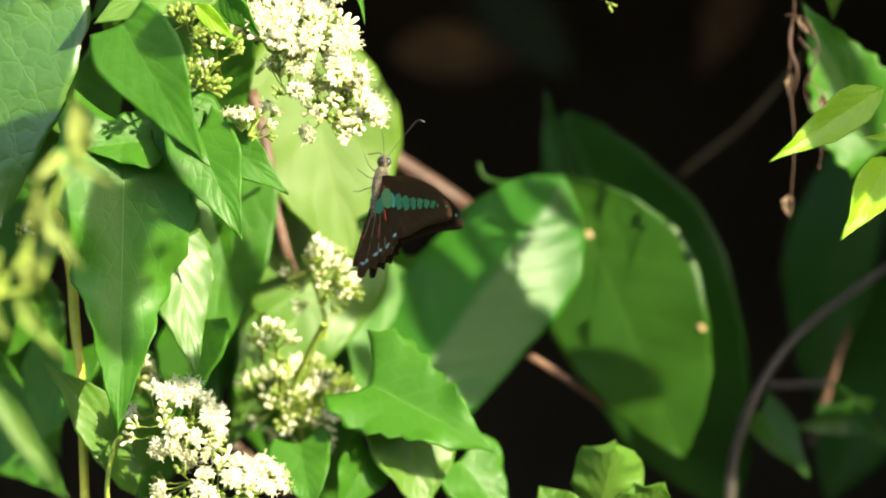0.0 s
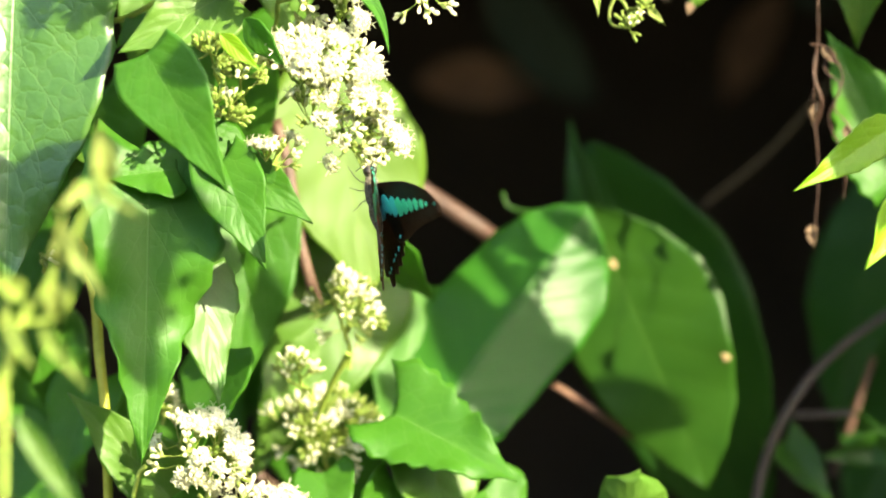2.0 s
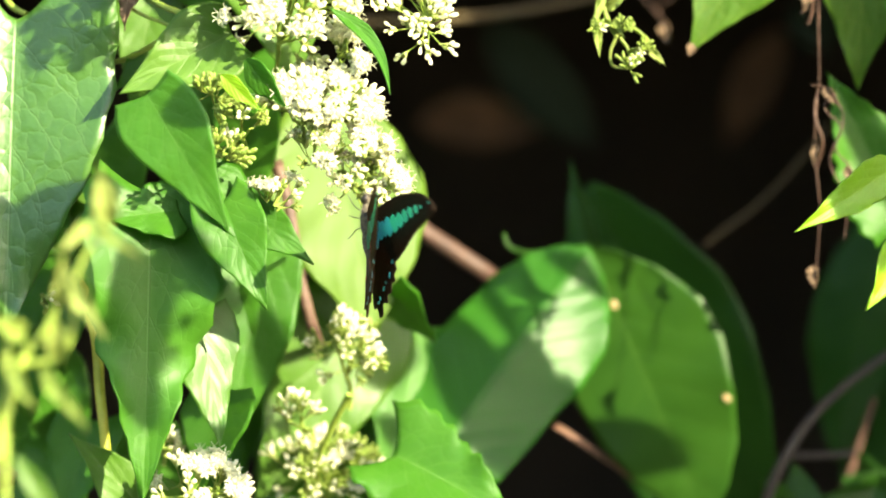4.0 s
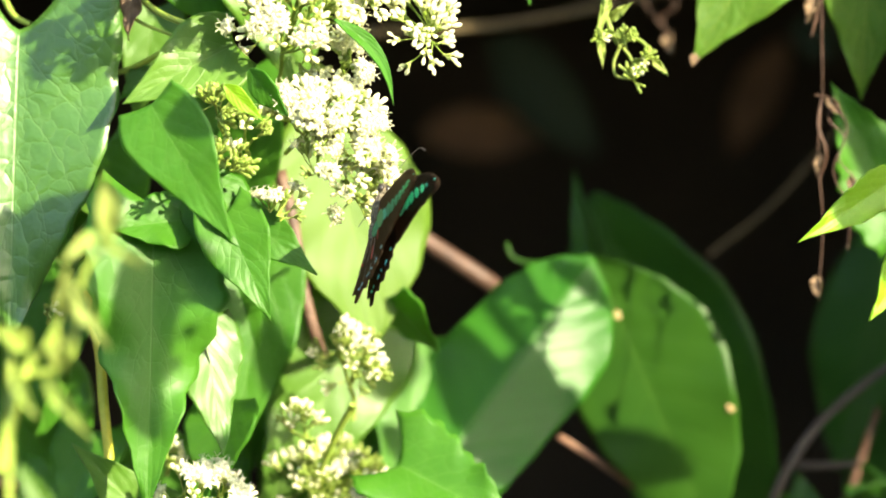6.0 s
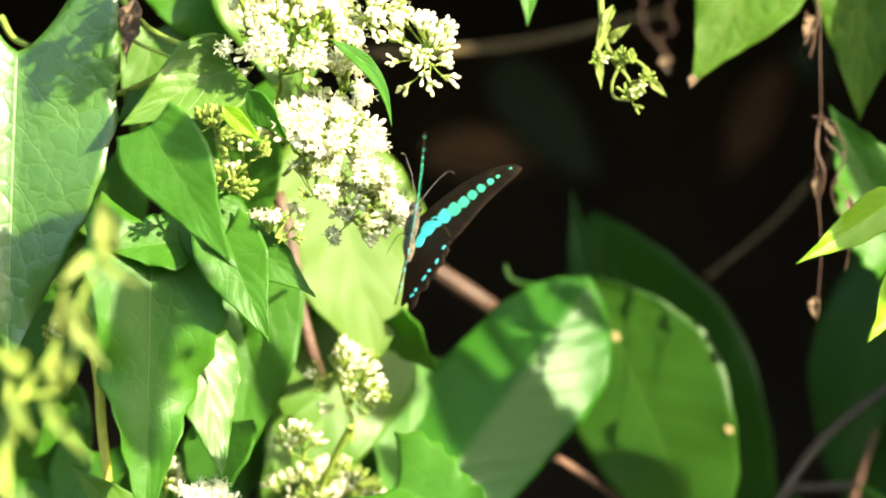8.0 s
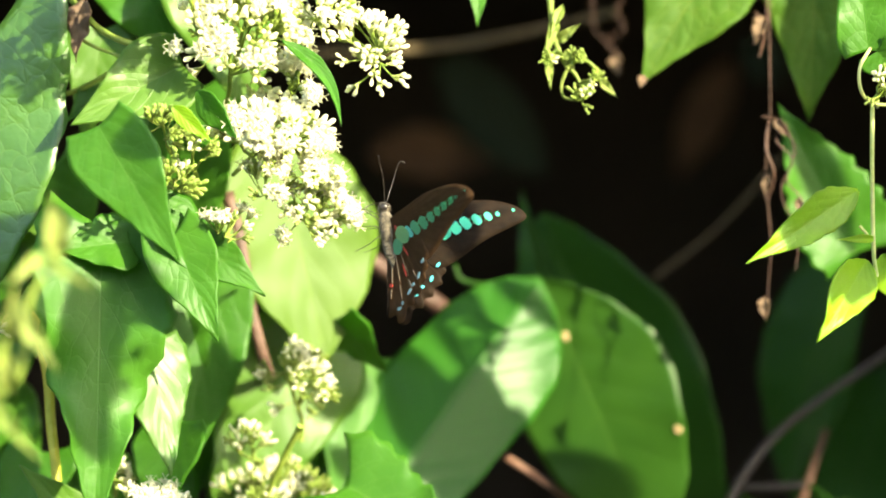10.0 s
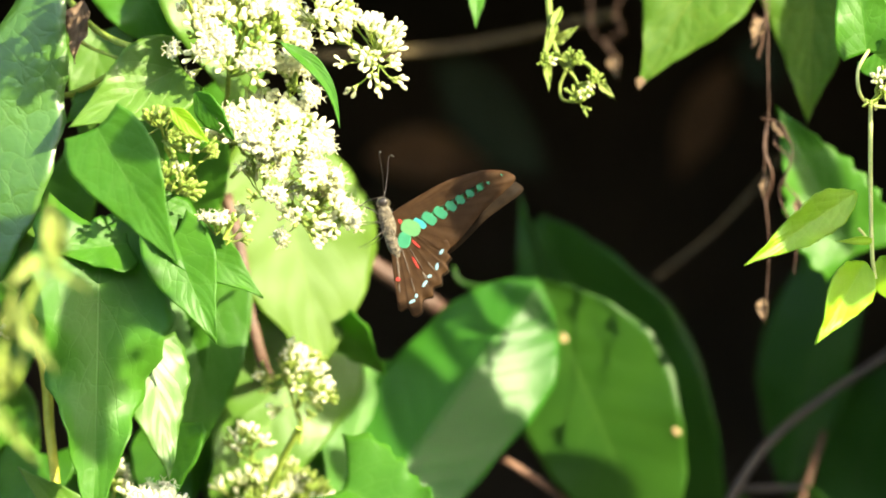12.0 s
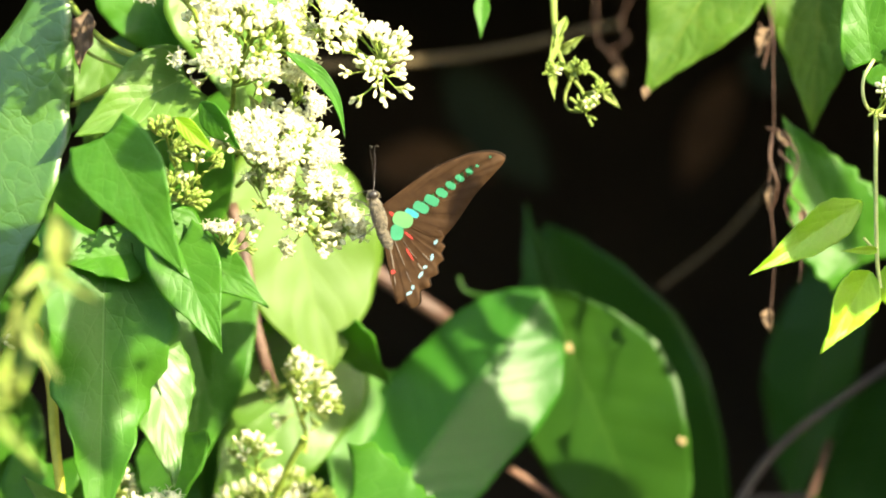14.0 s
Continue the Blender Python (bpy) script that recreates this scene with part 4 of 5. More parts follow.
# ---- leafy branch added out of view, above and beside, to cast the dappled shade ----
branch = thing("shade_branch", (0.45, -0.25, 1.62), "unseen leafy branch added overhead to cast dappled shade", "branch")
R = Local(branch)


def shade_leaf(start, end, half, reach):
    """An added leaf out of view, reach metres up the sun's ray, whose shadow runs from start to end and is half wide to
    each side.
    """
    a, b = Vector(start), Vector(end)
    way = (b - a).normalized()
    face = (SUN - way * SUN.dot(way)).normalized()
    across = way.cross(face)
    cast = across - SUN * (across.y / SUN.y)
    width = (cast - way * cast.dot(way)).length
    return leaf(branch, R(a + SUN * reach), R(b + SUN * reach), half / width, M_SHRUB, "oval", fold=3, bend=0.02, wave=0.05, facing=SUN)


for start, end, half, reach in (
    ((0.0268, 0.1060, 1.2110), (0.0155, 0.0950, 1.1467), 0.0175, 0.46),
    ((0.0002, 0.1080, 1.2262), (0.0032, 0.1000, 1.1524), 0.0133, 0.47),
    ((0.0369, 0.1120, 1.1920), (0.0211, 0.1000, 1.1465), 0.0160, 0.48),
    ((0.0404, 0.1150, 1.2442), (0.0615, 0.1150, 1.2231), 0.0068, 0.45),
    ((0.0477, 0.1280, 1.1774), (0.0906, 0.1280, 1.1641), 0.0101, 0.44),
    ((-0.1045, -0.0320, 1.2446), (-0.0976, -0.0320, 1.1978), 0.0138, 0.43),
    ((-0.0905, -0.0320, 1.2446), (-0.0933, -0.0320, 1.2128), 0.0067, 0.45),
    ((-0.0927, -0.0320, 1.2362), (-0.0883, -0.0320, 1.2259), 0.0024, 0.42),
    ((-0.0853, -0.0320, 1.2315), (-0.0808, -0.0320, 1.2274), 0.0024, 0.43),
    ((-0.0937, -0.0320, 1.2221), (-0.0896, -0.0320, 1.2119), 0.0028, 0.41),
    ((-0.0830, -0.0320, 1.2203), (-0.0864, -0.0320, 1.2150), 0.0026, 0.42),
    ((-0.0952, -0.0320, 1.2100), (-0.0911, -0.0320, 1.2001), 0.0026, 0.43),
    ((-0.0864, -0.0320, 1.2100), (-0.0901, -0.0320, 1.2057), 0.0024, 0.44),
    ((-0.1433, 0.0000, 1.1970), (-0.1243, 0.0000, 1.1609), 0.0125, 0.47),
    ((-0.0912, -0.0160, 1.1757), (-0.0686, -0.0160, 1.1714), 0.0075, 0.42),
    ((-0.0856, -0.0160, 1.1625), (-0.0686, -0.0160, 1.1635), 0.0075, 0.44),
    ((-0.0641, 0.0500, 1.2210), (-0.0612, 0.0500, 1.1859), 0.0066, 0.44),
    ((0.0200, 0.1080, 1.2342), (0.0212, 0.1080, 1.2001), 0.0038, 0.49),
    ((-0.1018, 0.0450, 1.1705), (-0.0649, 0.0450, 1.1647), 0.0118, 0.44),
    ((0.0458, 0.1800, 1.2751), (0.0696, 0.1800, 1.2212), 0.0123, 0.41),
    ((0.0416, 0.1800, 1.2813), (0.0572, 0.1800, 1.2233), 0.0143, 0.40),
    ((0.0737, 0.1800, 1.2419), (0.1089, 0.1800, 1.1922), 0.0181, 0.42),
    ((0.0551, 0.1800, 1.2709), (0.0862, 0.1800, 1.2336), 0.0209, 0.40),
    ((0.0820, 0.1800, 1.2585), (0.1131, 0.1800, 1.1839), 0.0247, 0.41),
    ((0.1048, 0.1800, 1.2088), (0.1131, 0.1800, 1.1135), 0.0285, 0.42),
    ((0.0758, 0.1800, 1.2730), (0.1276, 0.1800, 1.2129), 0.0152, 0.43),
    ((0.1317, 0.0660, 1.3071), (0.1623, 0.0680, 1.2502), 0.0087, 0.40),
    ((0.1530, 0.2500, 1.2716), (0.1573, 0.2500, 1.1519), 0.0285, 0.50),
    ((0.1830, 0.2500, 1.2588), (0.1851, 0.2500, 1.1305), 0.0285, 0.52),
    ((0.1402, 0.2500, 1.1626), (0.1830, 0.2500, 1.1220), 0.0266, 0.51),
    ((0.1113, 0.1450, 1.1300), (0.1459, 0.1450, 1.1931), 0.0114, 0.42),
    ((0.1398, 0.1450, 1.1830), (0.1907, 0.1450, 1.2237), 0.0105, 0.43),
    ((0.1202, 0.1600, 1.1435), (0.1757, 0.1600, 1.1476), 0.0105, 0.40),
    ((-0.0018, 0.0800, 1.2304), (-0.0186, 0.0800, 1.1939), 0.0148, 0.44),
    ((-0.1623, 0.0000, 1.2369), (-0.1309, 0.0000, 1.2445), 0.0105, 0.38),
    ((-0.0286, 0.0900, 1.1787), (-0.0048, 0.0900, 1.1688), 0.0076, 0.48),
):
    shade_leaf(start, end, half, reach)
# Bare twigs of the added branch, likewise out of view.
stem("twig", branch, [R(p) for p in ((0.75, -0.10, 1.75), (0.50, -0.22, 1.66), (0.25, -0.26, 1.60), (0.02, -0.27, 1.56))], 0.004, 0.0015, M_TWIG)
stem("twig", branch, [R(p) for p in ((0.75, -0.10, 1.75), (0.55, -0.14, 1.58), (0.45, -0.12, 1.42), (0.38, -0.10, 1.30))], 0.004, 0.0012, M_TWIG)

# dead and dim leaves in the hollow behind; the green ones carry shade in their colour
for k, (a, b, w, mat, what) in enumerate((
    ((-0.0110, 0.6200, 1.2951), (0.0435, 0.6000, 1.2922), 0.0123, M_LITTER, "dead brown leaf in deep shade"),
    ((0.1519, 0.6600, 1.3374), (0.1257, 0.6400, 1.2854), 0.0106, M_LITTER, "dead brown leaf in deep shade"),
    ((0.1629, 0.5000, 1.3239), (0.1463, 0.5000, 1.3405), 0.0095, M_SHADELEAF, "green leaf, its deep shade put into a near-black colour"),
    ((0.0212, 0.6000, 1.3367), (0.0652, 0.5800, 1.2846), 0.0153, M_SHADELEAF, "green leaf, its deep shade put into a near-black colour"),
    ((0.1564, 0.3000, 1.2240), (0.1696, 0.3000, 1.2458), 0.0131, M_SHADELEAF, "green leaf, its deep shade put into a near-black colour"),
)):
    ob = thing("hollow_leaf", a, what, "leaf", "dim leaves in the hollow")
    G = Local(ob)
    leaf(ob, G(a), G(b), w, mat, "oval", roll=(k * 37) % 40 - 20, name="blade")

# pale blemishes set in the face of the speckled leaf
for at in ((0.0620, 1.2200), (0.1010, 1.1886)):
    here = B((at[0], 0, at[1]))
    skin = min((v.co for v in speckled.data.vertices), key=lambda c: (c.x - here.x) ** 2 + (c.z - here.z) ** 2 + 1e-4 * c.y)
    bm = bmesh.new()
    bmesh.ops.create_uvsphere(bm, u_segments=10, v_segments=6, radius=0.0019)
    for v in bm.verts:
        v.co = Vector((v.co.x * (1 + 0.2 * math.sin(v.co.z * 2400)), v.co.y * 0.2, v.co.z))
    spot = part("leaf_spot", finish(bm, "leaf_spot", [M_CREAMSPOT]), speckled, "pale tan blemish")
    spot.location = skin

leaf(over, O((0.0861, 0.0500, 1.3121)), O((0.0851, 0.0500, 1.3075)), 0.0017, M_DRYLEAF, "lance", name="withered_leaf", label="withered brown leaf tip")

# ---- the butterfly ----
def wing_material(name, base, edge, vein, glow_colour, amount, pleats=(0.012, 0.008, 0.005)):
    """Scaled wing membrane with veins; the bare band across it lets turquoise light through."""
    m = Nodes(name)
    place = m.tree.nodes.new("ShaderNodeSeparateXYZ")
    m.link(m.tree.nodes.new("ShaderNodeTexCoord").outputs["Object"], place.inputs[0])
    out = m.math('ABSOLUTE', place.outputs[1])
    off = m.math('ABSOLUTE', m.math('SUBTRACT', m.math('ADD', place.outputs[0], 0.0071), m.math('MULTIPLY', out, 0.382)))
    bare = m.math('MULTIPLY', m.math('SUBTRACT', 1.0, m.ramp(off, 0.0010, 0.0014)), m.math('MULTIPLY', m.ramp(out, 0.006, 0.007), m.math('SUBTRACT', 1.0, m.ramp(out, 0.0320, 0.0330))))
    gap = m.math('ABSOLUTE', m.math('SUBTRACT', m.math('FRACT', m.math('ADD', m.math('MULTIPLY', out, 270.0), -1.98)), 0.5))
    bare = m.math('MULTIPLY', bare, m.math('SUBTRACT', 1.0, m.ramp(gap, 0.32, 0.40)))
    uv = m.tree.nodes.new("ShaderNodeUVMap")
    sep = m.tree.nodes.new("ShaderNodeSeparateXYZ")
    m.link(uv.outputs[0], sep.inputs[0])
    ray = m.math('ABSOLUTE', m.math('SUBTRACT', m.math('FRACT', m.math('MULTIPLY', sep.outputs[0], 15.0)), 0.5))
    line = m.math('MULTIPLY', m.math('SUBTRACT', 1.0, m.ramp(ray, 0.0, 0.09)), m.ramp(sep.outputs[1], 0.1, 0.35))
    dust = m.noise(330.0, 6.0)
    fine = m.noise(2600.0, 2.0)
    col = m.mix(m.ramp(dust, 0.3, 0.7), base, edge)
    pleat = m.math('MULTIPLY', m.ramp(ray, 0.18, 0.5), m.math('MULTIPLY', m.ramp(sep.outputs[1], 0.45, 0.9), m.ramp(m.noise(150.0, 3.0), 0.4, 0.62)))
    col = m.mix(m.math('MULTIPLY', pleat, 0.6), col, pleats)
    col = m.mix(m.math('MULTIPLY', line, 0.55), col, vein)
    col = m.mix(m.math('MULTIPLY', m.ramp(sep.outputs[1], 0.965, 0.99), 0.7), col, edge)
    m.link(col, m.bsdf.inputs["Base Color"])
    m.bsdf.inputs["Roughness"].default_value = 0.7
    m.bsdf.inputs["Specular IOR Level"].default_value = 0.1
    m.bump(m.math('ADD', m.math('MULTIPLY', fine, 0.3), line), 0.4, 0.0002)
    glow = m.add("ShaderNodeBsdfTranslucent")
    m.link(m.mix(bare, glow_colour, (0.24, 0.66, 0.42)), glow.inputs["Color"])
    mixer = m.add("ShaderNodeMixShader")
    m.link(m.math('ADD', m.math('MULTIPLY', bare, 0.95 - amount), amount), mixer.inputs[0])
    m.link(m.bsdf.outputs[0], mixer.inputs[1])
    m.link(glow.outputs[0], mixer.inputs[2])
    m.link(mixer.outputs[0], m.out.inputs[0])
    return m.mat


M_WINGTOP = wing_material("wing_upper_dark_brown", (0.005, 0.0032, 0.0018), (0.016, 0.0095, 0.005), (0.005, 0.003, 0.002), (0.40, 0.24, 0.12), 0.05)
M_WINGUNDER = wing_material("wing_under_brown", (0.024, 0.0124, 0.0056), (0.070, 0.0365, 0.0165), (0.010, 0.005, 0.0025), (0.27, 0.155, 0.075), 0.34, (0.105, 0.060, 0.032))
M_BAND = plain_material("wing_band_green", (0.028, 0.235, 0.115), (0.050, 0.300, 0.155), 500.0, 0.45, 0.2, 0.0001, (0.25, 0.66, 0.46), 0.4)
M_BANDBLUE = plain_material("wing_band_blue", (0.03, 0.42, 0.42), (0.07, 0.52, 0.54), 500.0, 0.4, 0.2, 0.0001, (0.4, 0.98, 0.75), 0.5)
M_BANDPALE = plain_material("wing_band_pale", (0.10, 0.30, 0.11), (0.15, 0.35, 0.14), 500.0, 0.45, 0.2, 0.0001, (0.35, 0.75, 0.5), 0.4)
M_BANDTOP = plain_material("wing_band_turquoise", (0.05, 0.76, 0.50), (0.09, 0.86, 0.58), 500.0, 0.35, 0.2, 0.0001, (0.35, 0.98, 0.70), 0.4)
M_BANDTOPBLUE = plain_material("wing_band_sky_blue", (0.06, 0.70, 0.80), (0.12, 0.80, 0.90), 500.0, 0.35, 0.2, 0.0001, (0.35, 0.98, 0.85), 0.4)
M_LUNULE = plain_material("wing_crescent_pale_blue", (0.17, 0.33, 0.37), (0.26, 0.43, 0.47), 500.0, 0.4, 0.2, 0.0001, (0.6, 0.9, 0.95), 0.3)
M_RED = plain_material("wing_mark_red", (0.26, 0.018, 0.010), (0.40, 0.03, 0.018), 500.0, 0.5, 0.2, 0.0001)
M_CREAM = plain_material("wing_mark_cream", (0.085, 0.058, 0.036), (0.150, 0.108, 0.072), 500.0, 0.5, 0.2, 0.0001)
M_FUR = plain_material("body_fur_grey", (0.016, 0.012, 0.007), (0.15, 0.122, 0.078), 650.0, 0.85, 1.0, 0.0006, sheen=0.1)
M_HAIR = plain_material("insect_pale_hair", (0.20, 0.165, 0.105), (0.34, 0.29, 0.20), 800.0, 0.8, 0.2, 0.0001)
M_DARK = plain_material("insect_dark", (0.012, 0.010, 0.009), (0.04, 0.03, 0.025), 800.0, 0.35, 0.3, 0.0001)
M_EYE = plain_material("insect_eye", (0.012, 0.010, 0.009), (0.03, 0.024, 0.02), 3000.0, 0.28, 0.1, 0.0001)

# wing outlines in metres: outward from the body, forward along it
FOREWING = ((0.0, 0.001), (0.0075, 0.0044), (0.0175, 0.0080), (0.0255, 0.0096), (0.0335, 0.0101), (0.0402, 0.0088), (0.0436, 0.0064), (0.0428, 0.0044), (0.0394, 0.0022),
            (0.0350, -0.0005), (0.0310, -0.0031), (0.0268, -0.0067), (0.0225, -0.0104), (0.0185, -0.0131), (0.0150, -0.0136), (0.0105, -0.0104), (0.0050, -0.0058), (0.0008, -0.0022))
HINDWING = ((0.0, 0.0008), (0.0062, 0.0002), (0.0120, -0.0040), (0.0160, -0.0095), (0.0172, -0.0130), (0.0158, -0.0146), (0.0165, -0.0163), (0.0146, -0.0182), (0.0148, -0.0203), (0.0122, -0.0217),
            (0.0116, -0.0243), (0.0086, -0.0250), (0.0080, -0.0276), (0.0046, -0.0280), (0.0032, -0.0318), (0.0002, -0.0326), (-0.0010, -0.0296), (-0.0040, -0.0298), (-0.0038, -0.0245),
            (-0.0034, -0.0170), (-0.0022, -0.0080), (-0.0008, -0.0025))


def wing_height(a, b, length):
    """Camber of a wing, in metres, at a outward and b forward."""
    return 0.05 * length * (a / length) * (1 - a / length) * 1.2 - 0.0009 * (b / 0.012) ** 2 * 0.25


def wing_mesh(outline, side, rings=9):
    pts = [Vector((x, y, 0)) for x, y in outline]
    ring = []
    n = len(pts)
    for i in range(n):
        a, b, c, d = pts[i - 1], pts[i], pts[(i + 1) % n], pts[(i + 2) % n]
        for k in range(5):
            t = k / 5
            ring.append(0.5 * ((2 * b) + (c - a) * t + (2 * a - 5 * b + 4 * c - d) * t * t + (3 * b - a - 3 * c + d) * t ** 3))
    root = Vector((0.0004, -0.0004, 0))
    length = max(p.x for p in pts)
    bm = bmesh.new()
    uv = bm.loops.layers.uv.new("UVMap")
    layers = ([], [])
    m = len(ring)
    for r in range(1, rings + 1):
        q = r / rings
        for lay, up in enumerate((0.00009, -0.00009)):
            row = []
            for i, p in enumerate(ring):
                v = root.lerp(p, q)
                ridge = 0.00005 * math.cos(i / m * 15 * math.tau) * q
                row.append(bm.verts.new((v.y, side * v.x, wing_height(v.x, v.y, length) + up + ridge)))
            layers[lay].append(row)
    hubs = [bm.verts.new((root.y, side * root.x, z)) for z in (0.00009, -0.00009)]

    def face(vs, uvs, mat, flip):
        if flip:
            vs, uvs = list(reversed(vs)), list(reversed(uvs))
        f = bm.faces.new(vs)
        f.material_index = mat
        for lp, c in zip(f.loops, uvs):
            lp[uv].uv = c

    for lay in (0, 1):
        rows = layers[lay]
        flip = (lay == 0) == (side > 0)
        for i in range(m):
            j = (i + 1) % m
            u0, u1 = i / m, (i + 1) / m
            face([hubs[lay], rows[0][i], rows[0][j]], [(u0, 0), (u0, 1 / rings), (u1, 1 / rings)], lay, not flip)
            for r in range(rings - 1):
                v0, v1 = (r + 1) / rings, (r + 2) / rings
                face([rows[r][i], rows[r + 1][i], rows[r + 1][j], rows[r][j]], [(u0, v0), (u0, v1), (u1, v1), (u1, v0)], lay, not flip)
    for i in range(m):
        j = (i + 1) % m
        face([layers[0][-1][i], layers[1][-1][i], layers[1][-1][j], layers[0][-1][j]], [(i / m, 1), (i / m, 1), ((i + 1) / m, 1), ((i + 1) / m, 1)], 0, side > 0)
    bmesh.ops.recalc_face_normals(bm, faces=bm.faces[:])
    for f in bm.faces:
        if f.material_index == 0 and len(f.verts) and f.normal.z < -0.2:
            f.material_index = 1
        elif f.material_index == 1 and f.normal.z > 0.2:
            f.material_index = 0
    return finish(bm, "wing", [M_WINGTOP, M_WINGUNDER])


def wing_mark(wing, side, length, a, b, ra, rb, turn, material, name="wing_spot", both=0, square=1.0, proud=0.00028):
    """A scale patch laid in the wing: an uneven oval plate, just proud of the wing. both: 0 on each face, 1 on the upper face alone, -1 on the under face alone."""
    bm = bmesh.new()
    turn = math.degrees(math.atan2(-a, b)) if turn is None else turn
    c, s = math.cos(radians(turn)), math.sin(radians(turn))
    faces = []
    n = 18
    for z in (proud, -proud):
        if z * both < 0:
            z = 0.00002 * both
        row = []
        for k in range(n):
            w = k * math.tau / n
            e = square
            p, q = ra * math.copysign(abs(math.cos(w)) ** e, math.cos(w)), rb * math.copysign(abs(math.sin(w)) ** e, math.sin(w))
            aa, bb = a + p * c - q * s, b + p * s + q * c
            row.append(bm.verts.new((bb, side * aa, wing_height(aa, bb, length) + z)))
        faces.append(row)
    if both >= 0:
        bm.faces.new(faces[0])
    if both <= 0:
        bm.faces.new(list(reversed(faces[1])))
    for k in range(n):
        bm.faces.new((faces[0][k], faces[1][k], faces[1][(k + 1) % n], faces[0][(k + 1) % n]))
    bmesh.ops.recalc_face_normals(bm, faces=bm.faces[:])
    return part(name, finish(bm, name, [material], False), wing)


def build_butterfly():
    bf = thing("butterfly", (0, 0, 1.25), "dark brown butterfly with a blue-green wing band, feeding on white flowers", "butterfly")
    # thorax, abdomen, head
    def lathe(name, rings, material, seg=14, label=""):
        bm = bmesh.new()
        rows = []
        for x, z, ry, rz in rings:
            rows.append([bm.verts.new((x, ry * math.cos(k * math.tau / seg), z + rz * math.sin(k * math.tau / seg))) for k in range(seg)])
        for r0, r1 in zip(rows, rows[1:]):
            for k in range(seg):
                bm.faces.new((r0[k], r0[(k + 1) % seg], r1[(k + 1) % seg], r1[k]))
        bm.faces.new(list(reversed(rows[0])))
        bm.faces.new(rows[-1])
        bmesh.ops.recalc_face_normals(bm, faces=bm.faces[:])
        return part(name, finish(bm, name, [material]), bf, label)

    parts_of_body = {}
    parts_of_body["thorax"] = lathe("thorax", ((-0.0048, 0.0, 0.0016, 0.0016), (-0.0035, 0.0, 0.0022, 0.0023), (-0.001, 0.0002, 0.0027, 0.0028), (0.002, 0.0002, 0.0026, 0.0027), (0.0045, 0.0, 0.0020, 0.0021), (0.006, 0.0, 0.0014, 0.0015)), M_FUR, label="grey furry thorax")
    lathe("abdomen", tuple((-0.0035 - 0.0102 * q, -0.0004 + 0.0010 * math.sin(q * 1.6), (0.0021 * math.sin(math.pi * (0.28 + 0.68 * q)) + 0.0002) * (1 + 0.05 * math.sin(q * 44)),
                            (0.0022 * math.sin(math.pi * (0.28 + 0.68 * q)) + 0.0002) * (1 + 0.05 * math.sin(q * 44))) for q in [k / 28 for k in range(29)]), M_FUR, label="pale grey banded abdomen")
    parts_of_body["head"] = lathe("head", ((0.0052, 0.0, 0.0012, 0.0012), (0.0062, 0.0, 0.0017, 0.0017), (0.0074, -0.0002, 0.0018, 0.0018), (0.0085, -0.0003, 0.0014, 0.0014), (0.0094, -0.0004, 0.0007, 0.0007)), M_FUR)
    # fine hairs over thorax and head, pale and dark
    rng = random.Random(77)
    for where, x0, x1, r, count, name, material in (("thorax", -0.0045, 0.0055, 0.0024, 260, "pale_hair", M_HAIR), ("thorax", -0.0045, 0.0050, 0.0024, 150, "dark_hair", M_DARK), ("head", 0.0058, 0.0092, 0.0018, 70, "head_hair", M_HAIR)):
        bm = bmesh.new()
        for _ in range(count):
            x, a = rng.uniform(x0, x1), rng.uniform(0, math.tau)
            fat = r * math.sqrt(max(0.1, 1 - ((x - (x0 + x1) / 2) / (x1 - x0) * 1.7) ** 2))
            out = Vector((0, math.cos(a), math.sin(a)))
            root = Vector((x, 0, 0.0001)) + out * fat * 0.95
            way = (out * rng.uniform(0.5, 1.0) + Vector((-0.9, rng.uniform(-0.4, 0.4), rng.uniform(-0.4, 0.4)))).normalized()
            tube(bm, [root, root + way * rng.uniform(0.0008, 0.0017)], [0.00008, 0.00002], 3)
        part(name, finish(bm, name, [material]), parts_of_body[where], "fine pale hair" if material is M_HAIR else "fine dark hair")
    for side in (1, -1):
        bm = bmesh.new()
        bmesh.ops.create_uvsphere(bm, u_segments=14, v_segments=10, radius=0.0015)
        for v in bm.verts:
            v.co = Vector((v.co.x * 1.05, v.co.y * 0.8, v.co.z * 1.15)) + Vector((0.0076, side * 0.0011, 0.0003))
        part("eye", finish(bm, "eye", [M_EYE]), bf, "dark shiny eye")
        # antenna with a hooked club
        bm = bmesh.new()
        line = curve_points([(0.0090, side * 0.0006, 0.0008), (0.0130, side * 0.0022, 0.0022), (0.0180, side * 0.0046, 0.0036), (0.0214, side * 0.0068, 0.0042), (0.0230, side * 0.0082, 0.0050), (0.0224, side * 0.0098, 0.0056)], 5)
        n = len(line)
        tube(bm, line, [0.00011 if i < n * 0.78 else 0.00011 + 0.00020 * math.sin((i - n * 0.78) / (n * 0.22) * 2.6) for i in range(n)], 6)
        part("antenna", finish(bm, "antenna", [M_DARK]), bf, "thin dark antenna with a clubbed tip")
        for k, (x, reach, fwd) in enumerate(((0.0035, 0.0078, 0.0062), (0.0012, 0.0090, 0.0015), (-0.0015, 0.0095, -0.0035))):
            bm = bmesh.new()
            tube(bm, curve_points([(x, side * 0.0012, -0.0018), (x + fwd * 0.3, side * 0.0034, -0.0030), (x + fwd * 0.7, side * 0.0036, -0.0060), (x + fwd, side * 0.0030, -0.0018 - reach)], 4), [0.00019 - 0.00001 * i for i in range(13)], 6)
